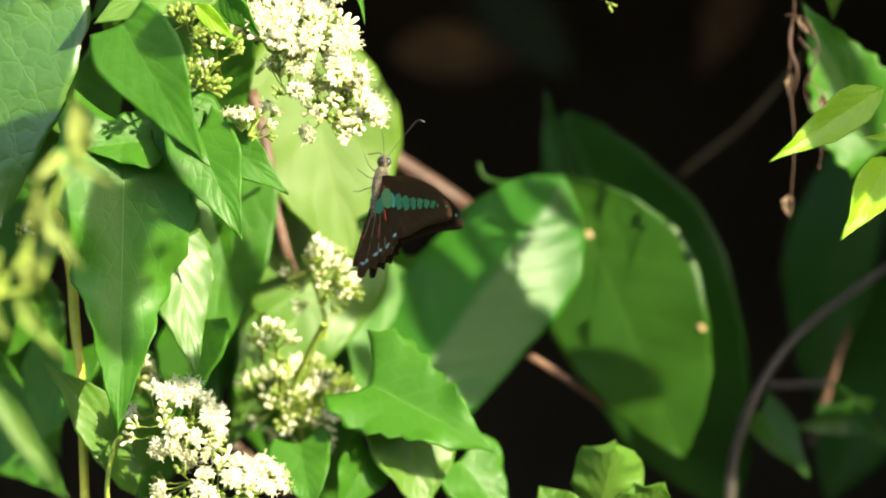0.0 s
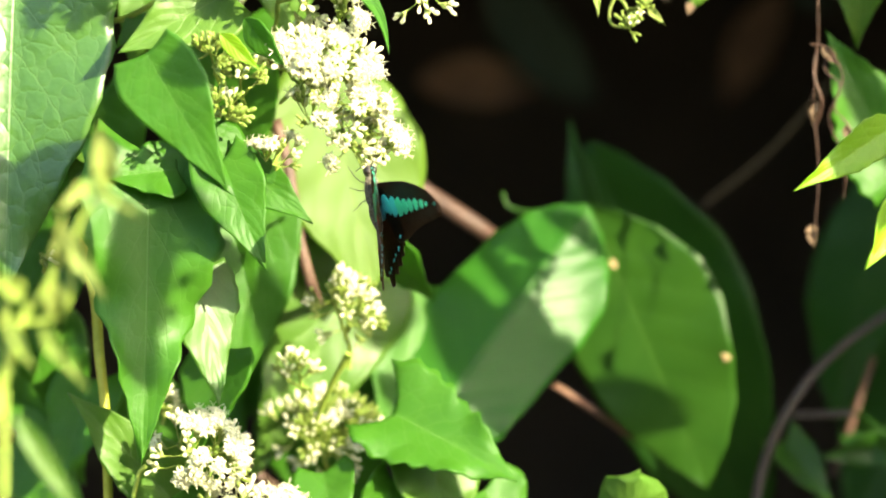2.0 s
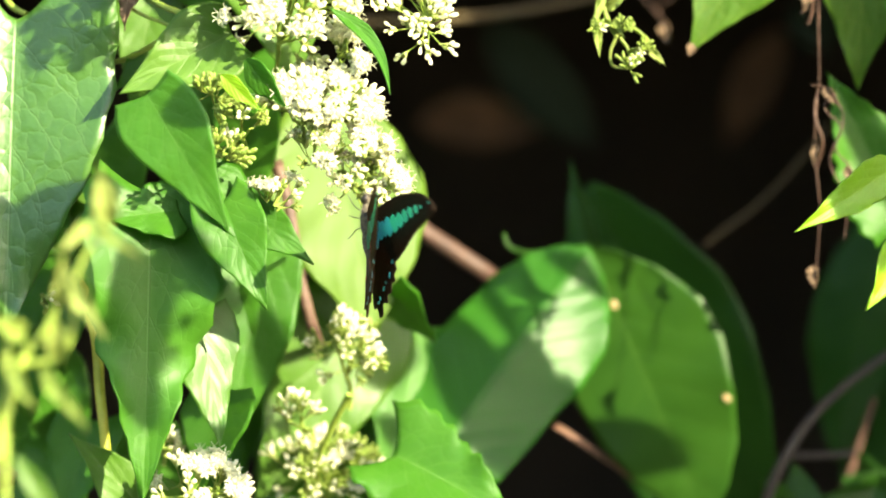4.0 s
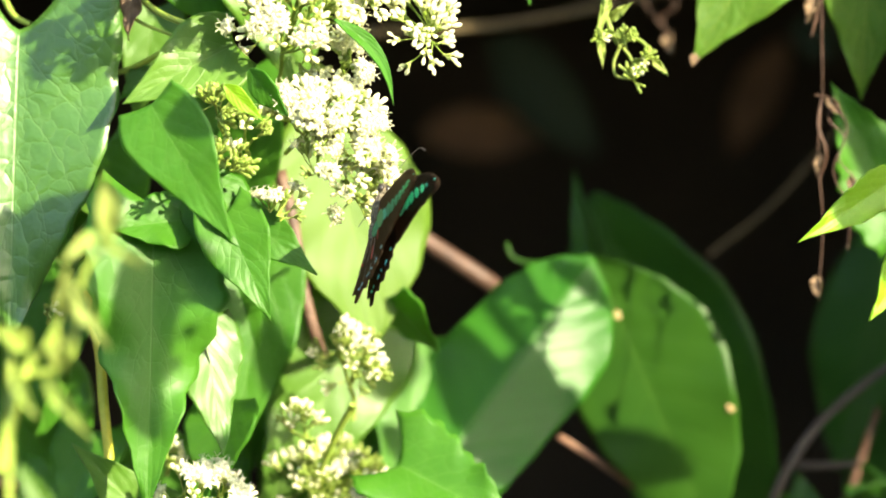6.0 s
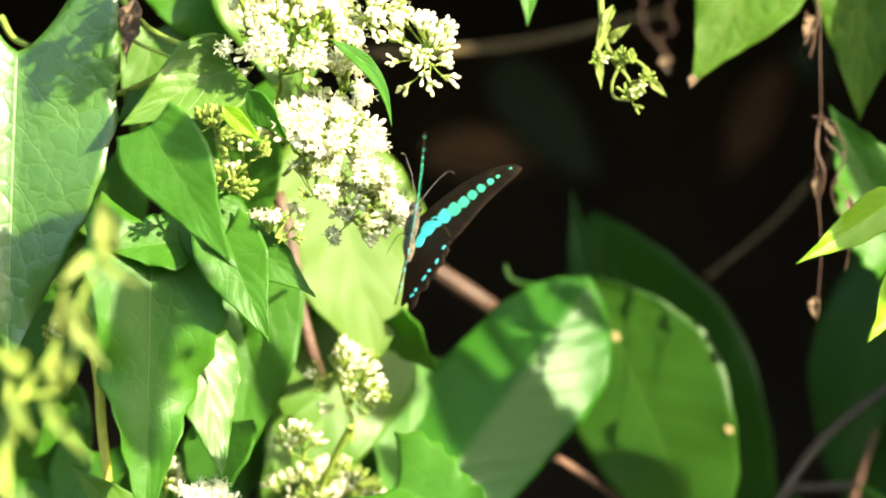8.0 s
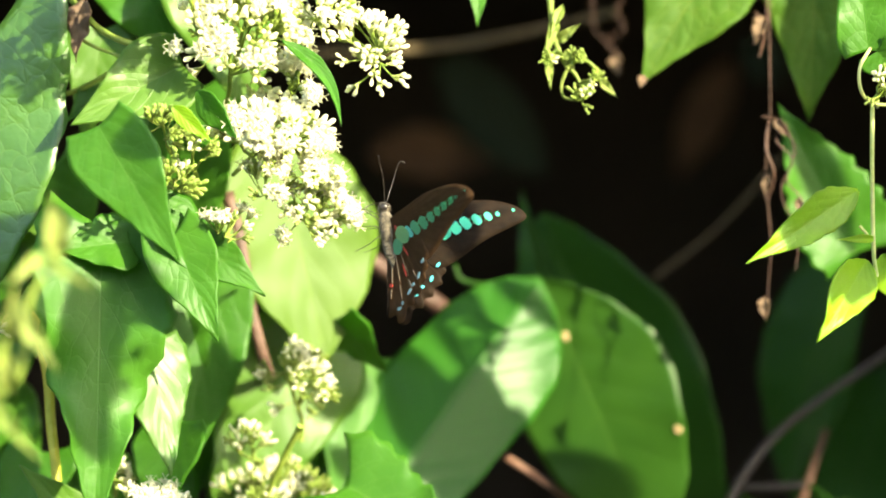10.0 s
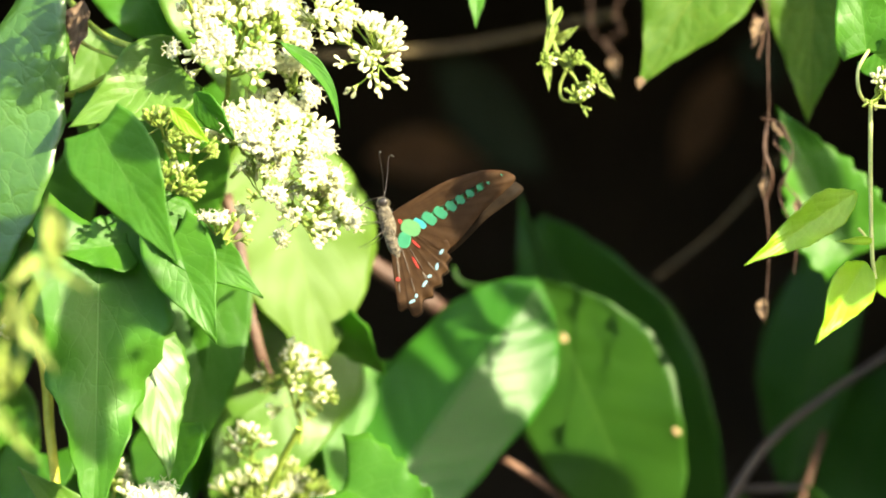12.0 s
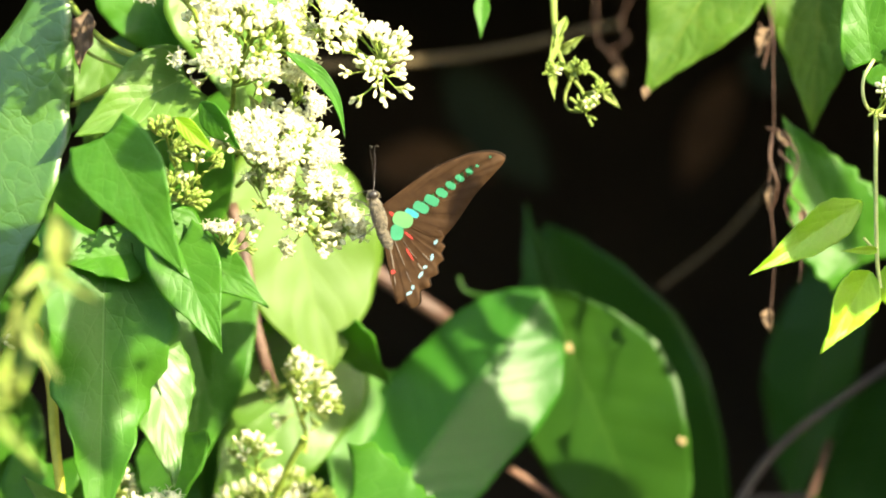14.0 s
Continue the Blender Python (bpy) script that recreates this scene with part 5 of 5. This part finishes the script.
            part("leg", finish(bm, "leg", [M_DARK]), bf, "thin dark leg")
    bm = bmesh.new()
    tube(bm, curve_points([(0.0094, 0, -0.0008), (0.0096, 0, -0.0040), (0.0086, 0, -0.0075), (0.0078, 0, -0.0105)], 5), 0.00014, 6)
    part("proboscis", finish(bm, "proboscis", [M_DARK]), bf, "thin dark proboscis reaching into a flower")
    wings = {}
    for side, tag in ((1, "left"), (-1, "right")):
        fore = part("forewing", wing_mesh(FOREWING, side), bf, "dark brown forewing with a row of turquoise spots")
        hind = part("hindwing", wing_mesh(HINDWING, side), bf, "scalloped dark brown hindwing with red and blue marks")
        fl, hl = 0.0434, 0.0172
        for a, b, ra, rb, mat in ((0.0392, 0.0076, 0.0004, 0.0003, M_BAND), (0.0342, 0.0058, 0.0006, 0.0005, M_BAND), (0.0312, 0.0048, 0.0013, 0.0008, M_BAND), (0.0275, 0.0034, 0.0017, 0.0010, M_BAND), (0.0240, 0.0019, 0.0019, 0.0012, M_BAND),
                                  (0.0205, 0.0003, 0.0022, 0.0014, M_BAND), (0.0166, -0.0012, 0.0027, 0.0017, M_BAND), (0.0126, -0.0025, 0.0029, 0.0018, M_BAND), (0.0092, -0.0036, 0.0026, 0.0012, M_BANDBLUE)):
            wing_mark(fore, side, fl, a, b, ra * 0.92, rb * 0.9, -42, mat, both=-1, square=0.6)
            wing_mark(fore, side, fl, a, b, ra * 1.18, rb * 1.22, -42, M_BANDTOPBLUE if a < 0.015 else M_BANDTOP, both=1, square=0.6)
        for a, b, ra, rb, mat, turn in ((0.0056, -0.0040, 0.0034, 0.0026, M_BANDPALE, -35), (0.0026, -0.0074, 0.0021, 0.0027, M_BAND, -20)):
            wing_mark(hind, side, hl, a, b, ra, rb, turn, mat, both=-1, square=0.8, proud=0.0005)
            wing_mark(hind, side, hl, a, b, ra, rb, turn, M_BANDTOPBLUE, both=1, square=0.8)
        for k in range(6):
            q = k / 5
            a, b = 0.0140 - 0.0136 * q + 0.0006 * math.sin(k * 2.9), -0.0146 - 0.0134 * q ** 0.82 + 0.0005 * math.cos(k * 2.3)
            wing_mark(hind, side, hl, a, b, 0.0009 + 0.0003 * math.sin(k * 2.6), 0.0005, 40 + 30 * math.sin(k * 2.1), M_BANDTOPBLUE, "margin_spot", 1)
            wing_mark(hind, side, hl, a, b, 0.0010 + 0.0003 * math.sin(k * 2.6), 0.0005, 40 + 30 * math.sin(k * 2.1), M_LUNULE, "margin_spot", -1)
        for a, b, ra, rb, turn in ((0.0030, -0.0018, 0.0006, 0.0018, 30), (0.0060, -0.0095, 0.00035, 0.0020, None), (0.0046, -0.0155, 0.0003, 0.0024, None), (-0.0022, -0.0195, 0.0008, 0.0007, 0)):
            wing_mark(hind, side, hl, a, b, ra, rb, turn, M_RED, "red_mark", -1)
        for a, b, ra, rb, turn in ((0.0096, -0.0180, 0.00026, 0.0020, None), (-0.0024, -0.0225, 0.0003, 0.0016, None), (0.0014, -0.0130, 0.00016, 0.0060, None), (0.0050, -0.0140, 0.00012, 0.0040, None), (0.0022, -0.0225, 0.0002, 0.0024, None), (-0.0014, -0.0160, 0.0004, 0.0040, None), (0.0068, -0.0205, 0.0004, 0.0016, None)):
            wing_mark(hind, side, hl, a, b, ra * 0.7, rb, turn, M_CREAM, "cream_streak", -1)
        wings[tag] = (fore, hind)
    return bf, wings


butterfly, wings = build_butterfly()
BODY = Matrix(((0, -1, 0), (0, 0, -1), (1, 0, 0)))


def perch(x, z, lean, tilt, turn):
    """The butterfly's pose: lean of the head in the picture's plane, tilt of the head away, turn about its own length."""
    r = Matrix.Rotation(radians(lean), 3, 'Y') @ Matrix.Rotation(radians(-tilt), 3, 'X') @ BODY @ Matrix.Rotation(radians(turn), 3, 'X')
    near = (2.0 + PERCH_DEPTH) / 1.963
    return Matrix.Translation((x * near, PERCH_DEPTH, 1.25 + (z - 1.25) * near)) @ r.to_4x4()


PERCH_DEPTH = -0.046


def beat(side, raised, swept, back=0.0):
    """A wing's pose on its hinge: raised above flat, and swept back, in degrees."""
    m = Matrix.Rotation(radians(side * raised), 4, 'X') @ Matrix.Rotation(radians(side * swept), 4, 'Z')
    return Matrix.Translation((0.002 - back, side * 0.001, 0.0018)) @ m


def motions():
    walk(butterfly, [
        (0.00, perch(-0.0122, 1.2398, 9, -8, 32)),
        (0.10, perch(-0.0128, 1.2409, 4, -10, 32)),
        (0.20, perch(-0.0145, 1.2406, 9, -12, 30)),
        (0.30, perch(-0.0131, 1.2424, 8, -8, 29)),
        (0.40, perch(-0.0134, 1.2447, -2, -5, 29)),
        (0.50, perch(-0.0129, 1.2446, 2, -4, 29)),
        (0.60, perch(-0.0126, 1.2463, 7, -3, 29)),
        (0.70, perch(-0.0104, 1.2474, 2, -2, 28)),
        (0.80, perch(-0.0111, 1.2472, 2, -2, 29)),
        (0.90, perch(-0.0123, 1.2481, -4, -3, 29)),
        (1.00, perch(-0.0129, 1.2484, -4, -4, 30)),
        (1.10, perch(-0.0136, 1.2481, -3, -4, 31)),
        (1.20, perch(-0.0165, 1.2482, -5, -2, 31)),
        (1.30, perch(-0.0171, 1.2482, -10, -3, 31)),
        (1.40, perch(-0.0168, 1.2479, -4, -1, 29)),
        (1.50, perch(-0.0173, 1.2480, -5, -0, 29)),
        (1.60, perch(-0.0172, 1.2485, -14, 0, 30)),
        (1.70, perch(-0.0200, 1.2497, -11, -0, 28)),
        (1.80, perch(-0.0213, 1.2466, -15, -2, 27)),
        (1.90, perch(-0.0230, 1.2467, -9, -2, 27)),
        (2.00, perch(-0.0225, 1.2463, -9, -2, 26)),
        (2.10, perch(-0.0228, 1.2464, -5, -2, 26)),
        (2.20, perch(-0.0197, 1.2500, -7, -1, 26)),
        (2.30, perch(-0.0195, 1.2510, -4, -1, 26)),
        (2.40, perch(-0.0208, 1.2494, -5, -1, 27)),
        (2.50, perch(-0.0208, 1.2506, -5, -0, 27)),
        (2.60, perch(-0.0210, 1.2500, -4, -0, 28)),
        (2.70, perch(-0.0202, 1.2499, -4, 1, 28)),
        (2.80, perch(-0.0206, 1.2487, -8, -0, 28)),
        (2.90, perch(-0.0216, 1.2493, -4, 0, 28)),
        (3.00, perch(-0.0216, 1.2498, -4, 0, 28)),
        (3.10, perch(-0.0220, 1.2491, -7, 0, 27)),
        (3.30, perch(-0.0222, 1.2492, -7, 0, 27)),
        (3.50, perch(-0.0226, 1.2495, -6, 1, 26)),
        (3.70, perch(-0.0232, 1.2498, -5, 1, 25)),
        (3.90, perch(-0.0240, 1.2502, -3, 2, 23)),
        (4.10, perch(-0.0248, 1.2507, -2, 2, 21)),
        (4.30, perch(-0.0257, 1.2511, 0, 3, 19)),
        (4.50, perch(-0.0265, 1.2516, 2, 3, 18)),
        (4.70, perch(-0.0273, 1.2520, 3, 4, 16)),
        (4.90, perch(-0.0279, 1.2523, 5, 4, 15)),
        (5.10, perch(-0.0283, 1.2526, 6, 4, 14)),
        (5.30, perch(-0.0284, 1.2526, 6, 4, 13)),
        (5.50, perch(-0.0262, 1.2538, 9, 5, 14)),
        (5.70, perch(-0.0272, 1.2550, 7, 7, 15)),
        (5.90, perch(-0.0183, 1.2553, 19, 7, 14)),
        (6.00, perch(-0.0219, 1.2573, 11, 7, 15)),
        (6.10, perch(-0.0206, 1.2574, 15, 5, 14)),
        (6.20, perch(-0.0216, 1.2578, 15, 6, 14)),
        (6.30, perch(-0.0212, 1.2554, 16, 14, 13)),
        (6.40, perch(-0.0209, 1.2592, 14, 9, 13)),
        (6.50, perch(-0.0219, 1.2588, 13, 6, 13)),
        (6.60, perch(-0.0216, 1.2587, 17, 10, 12)),
        (6.70, perch(-0.0202, 1.2577, 14, 13, 11)),
        (6.80, perch(-0.0218, 1.2589, 11, 13, 12)),
        (6.90, perch(-0.0207, 1.2584, 16, 19, 12)),
        (7.00, perch(-0.0203, 1.2593, 12, 19, 12)),
        (7.10, perch(-0.0203, 1.2595, 15, 17, 11)),
        (7.20, perch(-0.0218, 1.2573, 17, 29, 12)),
        (7.30, perch(-0.0211, 1.2603, 12, 27, 14)),
        (7.40, perch(-0.0196, 1.2592, 11, 27, 14)),
        (7.50, perch(-0.0184, 1.2615, 13, 30, 14)),
        (7.60, perch(-0.0174, 1.2566, 11, 35, 14)),
        (7.70, perch(-0.0172, 1.2593, 12, 26, 14)),
        (7.80, perch(-0.0179, 1.2604, -1, 25, 20)),
        (7.90, perch(-0.0144, 1.2619, 12, 24, 21)),
        (8.00, perch(-0.0104, 1.2590, 8, 32, 22)),
        (8.10, perch(-0.0074, 1.2605, 6, 31, 34)),
        (8.20, perch(-0.0069, 1.2586, -1, 28, 41)),
        (8.30, perch(-0.0070, 1.2586, -4, 25, 45)),
        (8.40, perch(-0.0068, 1.2584, -0, 30, 45)),
        (8.50, perch(-0.0057, 1.2578, -4, 24, 52)),
        (8.60, perch(-0.0041, 1.2568, -4, 26, 56)),
        (8.70, perch(-0.0041, 1.2566, -3, 20, 58)),
        (8.91, perch(-0.0040, 1.2566, -4, 20, 58)),
        (9.12, perch(-0.0038, 1.2568, -4, 19, 59)),
        (9.33, perch(-0.0035, 1.2571, -5, 17, 60)),
        (9.54, perch(-0.0030, 1.2574, -6, 15, 62)),
        (9.75, perch(-0.0026, 1.2578, -8, 13, 64)),
        (9.96, perch(-0.0021, 1.2581, -9, 10, 65)),
        (10.17, perch(-0.0017, 1.2585, -10, 8, 67)),
        (10.38, perch(-0.0014, 1.2587, -11, 7, 68)),
        (10.59, perch(-0.0012, 1.2589, -12, 5, 69)),
        (10.80, perch(-0.0011, 1.2590, -12, 5, 70)),
        (10.90, perch(-0.0009, 1.2593, -9, 6, 68)),
        (11.00, perch(-0.0028, 1.2603, -7, 5, 69)),
        (11.10, perch(-0.0022, 1.2594, -11, 5, 67)),
        (11.20, perch(-0.0030, 1.2587, -13, 6, 70)),
        (11.30, perch(-0.0032, 1.2596, -8, 7, 68)),
        (11.40, perch(-0.0025, 1.2601, -8, 8, 67)),
        (11.50, perch(-0.0014, 1.2601, -6, 7, 72)),
        (11.60, perch(-0.0014, 1.2579, -8, 11, 72)),
        (11.70, perch(-0.0009, 1.2579, -8, 12, 72)),
        (11.80, perch(-0.0014, 1.2582, -7, 10, 72)),
        (11.90, perch(-0.0022, 1.2606, -10, 14, 72)),
        (12.00, perch(-0.0011, 1.2606, -15, 6, 79)),
        (12.10, perch(-0.0024, 1.2624, -12, 6, 78)),
        (12.20, perch(-0.0019, 1.2614, -11, 3, 79)),
        (12.30, perch(-0.0025, 1.2616, -11, 2, 84)),
        (12.40, perch(-0.0014, 1.2634, -14, 1, 81)),
        (12.50, perch(-0.0018, 1.2625, -16, 1, 85)),
        (12.60, perch(-0.0024, 1.2623, -15, 0, 86)),
        (12.70, perch(-0.0009, 1.2626, -14, 0, 87)),
        (12.80, perch(-0.0014, 1.2628, -14, 0, 87)),
        (12.90, perch(-0.0017, 1.2626, -16, 0, 87)),
        (13.00, perch(-0.0024, 1.2628, -19, -3, 75)),
        (13.10, perch(-0.0023, 1.2629, -16, -2, 79)),
        (13.20, perch(-0.0016, 1.2639, -15, -1, 84)),
        (13.30, perch(-0.0013, 1.2639, -15, -1, 76)),
        (13.40, perch(-0.0017, 1.2641, -14, -0, 82)),
        (13.50, perch(-0.0020, 1.2639, -15, -0, 85)),
        (13.60, perch(-0.0014, 1.2636, -16, 0, 87)),
        (13.70, perch(-0.0018, 1.2647, -17, 0, 87)),
        (13.80, perch(-0.0038, 1.2662, -16, 0, 87)),
        (14.00, perch(-0.0059, 1.2662, -17, 0, 84)),
    ])
    left_beat = [
        (0.00, 92, 12),
        (0.10, 90, 12),
        (0.20, 69, 9),
        (0.30, 68, 9),
        (0.40, 66, 7),
        (0.50, 71, 0),
        (0.60, 65, 5),
        (0.70, 67, 5),
        (0.80, 61, 5),
        (0.90, 70, 9),
        (1.00, 92, 7),
        (1.10, 92, 8),
        (1.20, 88, 1),
        (1.30, 88, 4),
        (1.40, 70, -0),
        (1.50, 78, 9),
        (1.60, 62, 3),
        (1.70, 64, 2),
        (1.80, 65, 2),
        (1.90, 66, 0),
        (2.00, 66, 0),
        (2.10, 27, 8),
        (2.20, 67, -1),
        (2.30, 66, -1),
        (2.40, 84, 2),
        (2.50, 82, 1),
        (2.60, 65, 1),
        (2.70, 73, -2),
        (2.80, 85, 4),
        (2.90, 74, -1),
        (3.00, 70, 1),
        (3.10, 74, -0),
        (3.30, 80, -3),
        (3.50, 69, 5),
        (3.70, 81, -4),
        (3.90, 67, 6),
        (4.10, 80, -0),
        (4.30, 63, 9),
        (4.50, 84, -0),
        (4.70, 84, 9),
        (4.90, 67, 3),
        (5.10, 85, 11),
        (5.30, 80, 6),
        (5.50, 78, 3),
        (5.70, 70, 3),
        (5.90, 88, 0),
        (6.00, 89, 1),
        (6.10, 84, -2),
        (6.20, 77, -7),
        (6.30, 71, 3),
        (6.40, 75, -2),
        (6.50, 83, 2),
        (6.60, 68, -5),
        (6.70, 73, 4),
        (6.80, 77, 5),
        (6.90, 73, -4),
        (7.00, 72, -5),
        (7.10, 73, -3),
        (7.20, 77, 6),
        (7.30, 78, 7),
        (7.40, 79, 9),
        (7.50, 71, -1),
        (7.60, 76, 4),
        (7.70, 84, 7),
        (7.80, 91, 2),
        (7.90, 78, 2),
        (8.00, 68, 1),
        (8.10, 77, 2),
        (8.20, 69, 5),
        (8.30, 62, 7),
        (8.40, 73, 5),
        (8.50, 81, 8),
        (8.60, 83, 5),
        (8.70, 81, 5),
        (8.91, 83, 2),
        (9.12, 75, 10),
        (9.33, 83, -0),
        (9.54, 70, 9),
        (9.75, 81, 2),
        (9.96, 63, 10),
        (10.17, 83, 0),
        (10.38, 85, 9),
        (10.59, 63, 2),
        (10.80, 75, 5),
        (10.90, 67, -3),
        (11.00, 71, 3),
        (11.10, 61, -0),
        (11.20, 76, 3),
        (11.30, 65, -1),
        (11.40, 65, -10),
        (11.50, 81, -4),
        (11.60, 74, 0),
        (11.70, 76, -1),
        (11.80, 87, 7),
        (11.90, 73, -4),
        (12.00, 85, 7),
        (12.10, 76, -10),
        (12.20, 85, 2),
        (12.30, 89, -0),
        (12.40, 77, 3),
        (12.50, 90, -5),
        (12.60, 89, 4),
        (12.70, 88, 1),
        (12.80, 89, 4),
        (12.90, 88, 4),
        (13.00, 62, 16),
        (13.10, 80, 1),
        (13.20, 89, 5),
        (13.30, 65, 7),
        (13.40, 89, 2),
        (13.50, 88, 7),
        (13.60, 89, 3),
        (13.70, 89, 2),
        (13.80, 89, 2),
        (14.00, 86, 2),
    ]
    right_beat = [
        (0.00, 84, 16),
        (0.10, 86, 18),
        (0.20, 72, 12),
        (0.30, 71, 12),
        (0.40, 68, 8),
        (0.50, 69, 14),
        (0.60, 67, 5),
        (0.70, 70, 5),
        (0.80, 61, 6),
        (0.90, 73, 11),
        (1.00, 84, 15),
        (1.10, 84, 9),
        (1.20, 88, 11),
        (1.30, 88, 12),
        (1.40, 79, 8),
        (1.50, 79, 10),
        (1.60, 61, 12),
        (1.70, 81, 9),
        (1.80, 82, 23),
        (1.90, 83, 19),
        (2.00, 89, 21),
        (2.10, 48, 18),
        (2.20, 82, 6),
        (2.30, 80, 6),
        (2.40, 92, 3),
        (2.50, 99, 5),
        (2.60, 71, 2),
        (2.70, 81, -2),
        (2.80, 91, 5),
        (2.90, 83, 5),
        (3.00, 84, 6),
        (3.10, 88, 7),
        (3.30, 96, 3),
        (3.50, 82, 10),
        (3.70, 95, 4),
        (3.90, 77, 12),
        (4.10, 91, 4),
        (4.30, 70, 11),
        (4.50, 92, 6),
        (4.70, 92, 13),
        (4.90, 71, 5),
        (5.10, 91, 12),
        (5.30, 85, 9),
        (5.50, 78, 7),
        (5.70, 70, 6),
        (5.90, 88, -3),
        (6.00, 83, 1),
        (6.10, 92, -2),
        (6.20, 79, -7),
        (6.30, 83, 5),
        (6.40, 81, -3),
        (6.50, 86, -2),
        (6.60, 83, -6),
        (6.70, 87, 1),
        (6.80, 82, 3),
        (6.90, 84, -3),
        (7.00, 84, -3),
        (7.10, 84, -3),
        (7.20, 87, 9),
        (7.30, 75, 10),
        (7.40, 79, 8),
        (7.50, 72, -1),
        (7.60, 79, 5),
        (7.70, 87, 6),
        (7.80, 84, 9),
        (7.90, 84, 2),
        (8.00, 67, 0),
        (8.10, 91, 11),
        (8.20, 76, 7),
        (8.30, 65, 2),
        (8.40, 86, 9),
        (8.50, 92, 8),
        (8.60, 91, 5),
        (8.70, 90, 10),
        (8.91, 93, 6),
        (9.12, 83, 13),
        (9.33, 93, 7),
        (9.54, 77, 15),
        (9.75, 89, 7),
        (9.96, 67, 15),
        (10.17, 90, 9),
        (10.38, 91, 17),
        (10.59, 65, 9),
        (10.80, 79, 13),
        (10.90, 74, 5),
        (11.00, 88, 7),
        (11.10, 71, 6),
        (11.20, 76, 10),
        (11.30, 74, 8),
        (11.40, 74, 2),
        (11.50, 75, -2),
        (11.60, 73, 13),
        (11.70, 75, 7),
        (11.80, 88, 15),
        (11.90, 72, 12),
        (12.00, 86, 11),
        (12.10, 83, 4),
        (12.20, 91, 6),
        (12.30, 87, 0),
        (12.40, 84, 7),
        (12.50, 86, -5),
        (12.60, 86, 4),
        (12.70, 86, 0),
        (12.80, 86, 4),
        (12.90, 86, 4),
        (13.00, 82, -2),
        (13.10, 83, -5),
        (13.20, 86, 5),
        (13.30, 80, 1),
        (13.40, 87, 2),
        (13.50, 86, 7),
        (13.60, 86, 3),
        (13.70, 86, 2),
        (13.80, 87, 2),
        (14.00, 90, 1),
    ]
    for side, tag, rows in ((1, "left", left_beat), (-1, "right", right_beat)):
        fore, hind = wings[tag]
        walk(fore, [(t, beat(side, up, sw)) for t, up, sw in rows])
        walk(hind, [(t, beat(side, up + 2, sw * 0.35, 0.001)) for t, up, sw in rows])


motions()
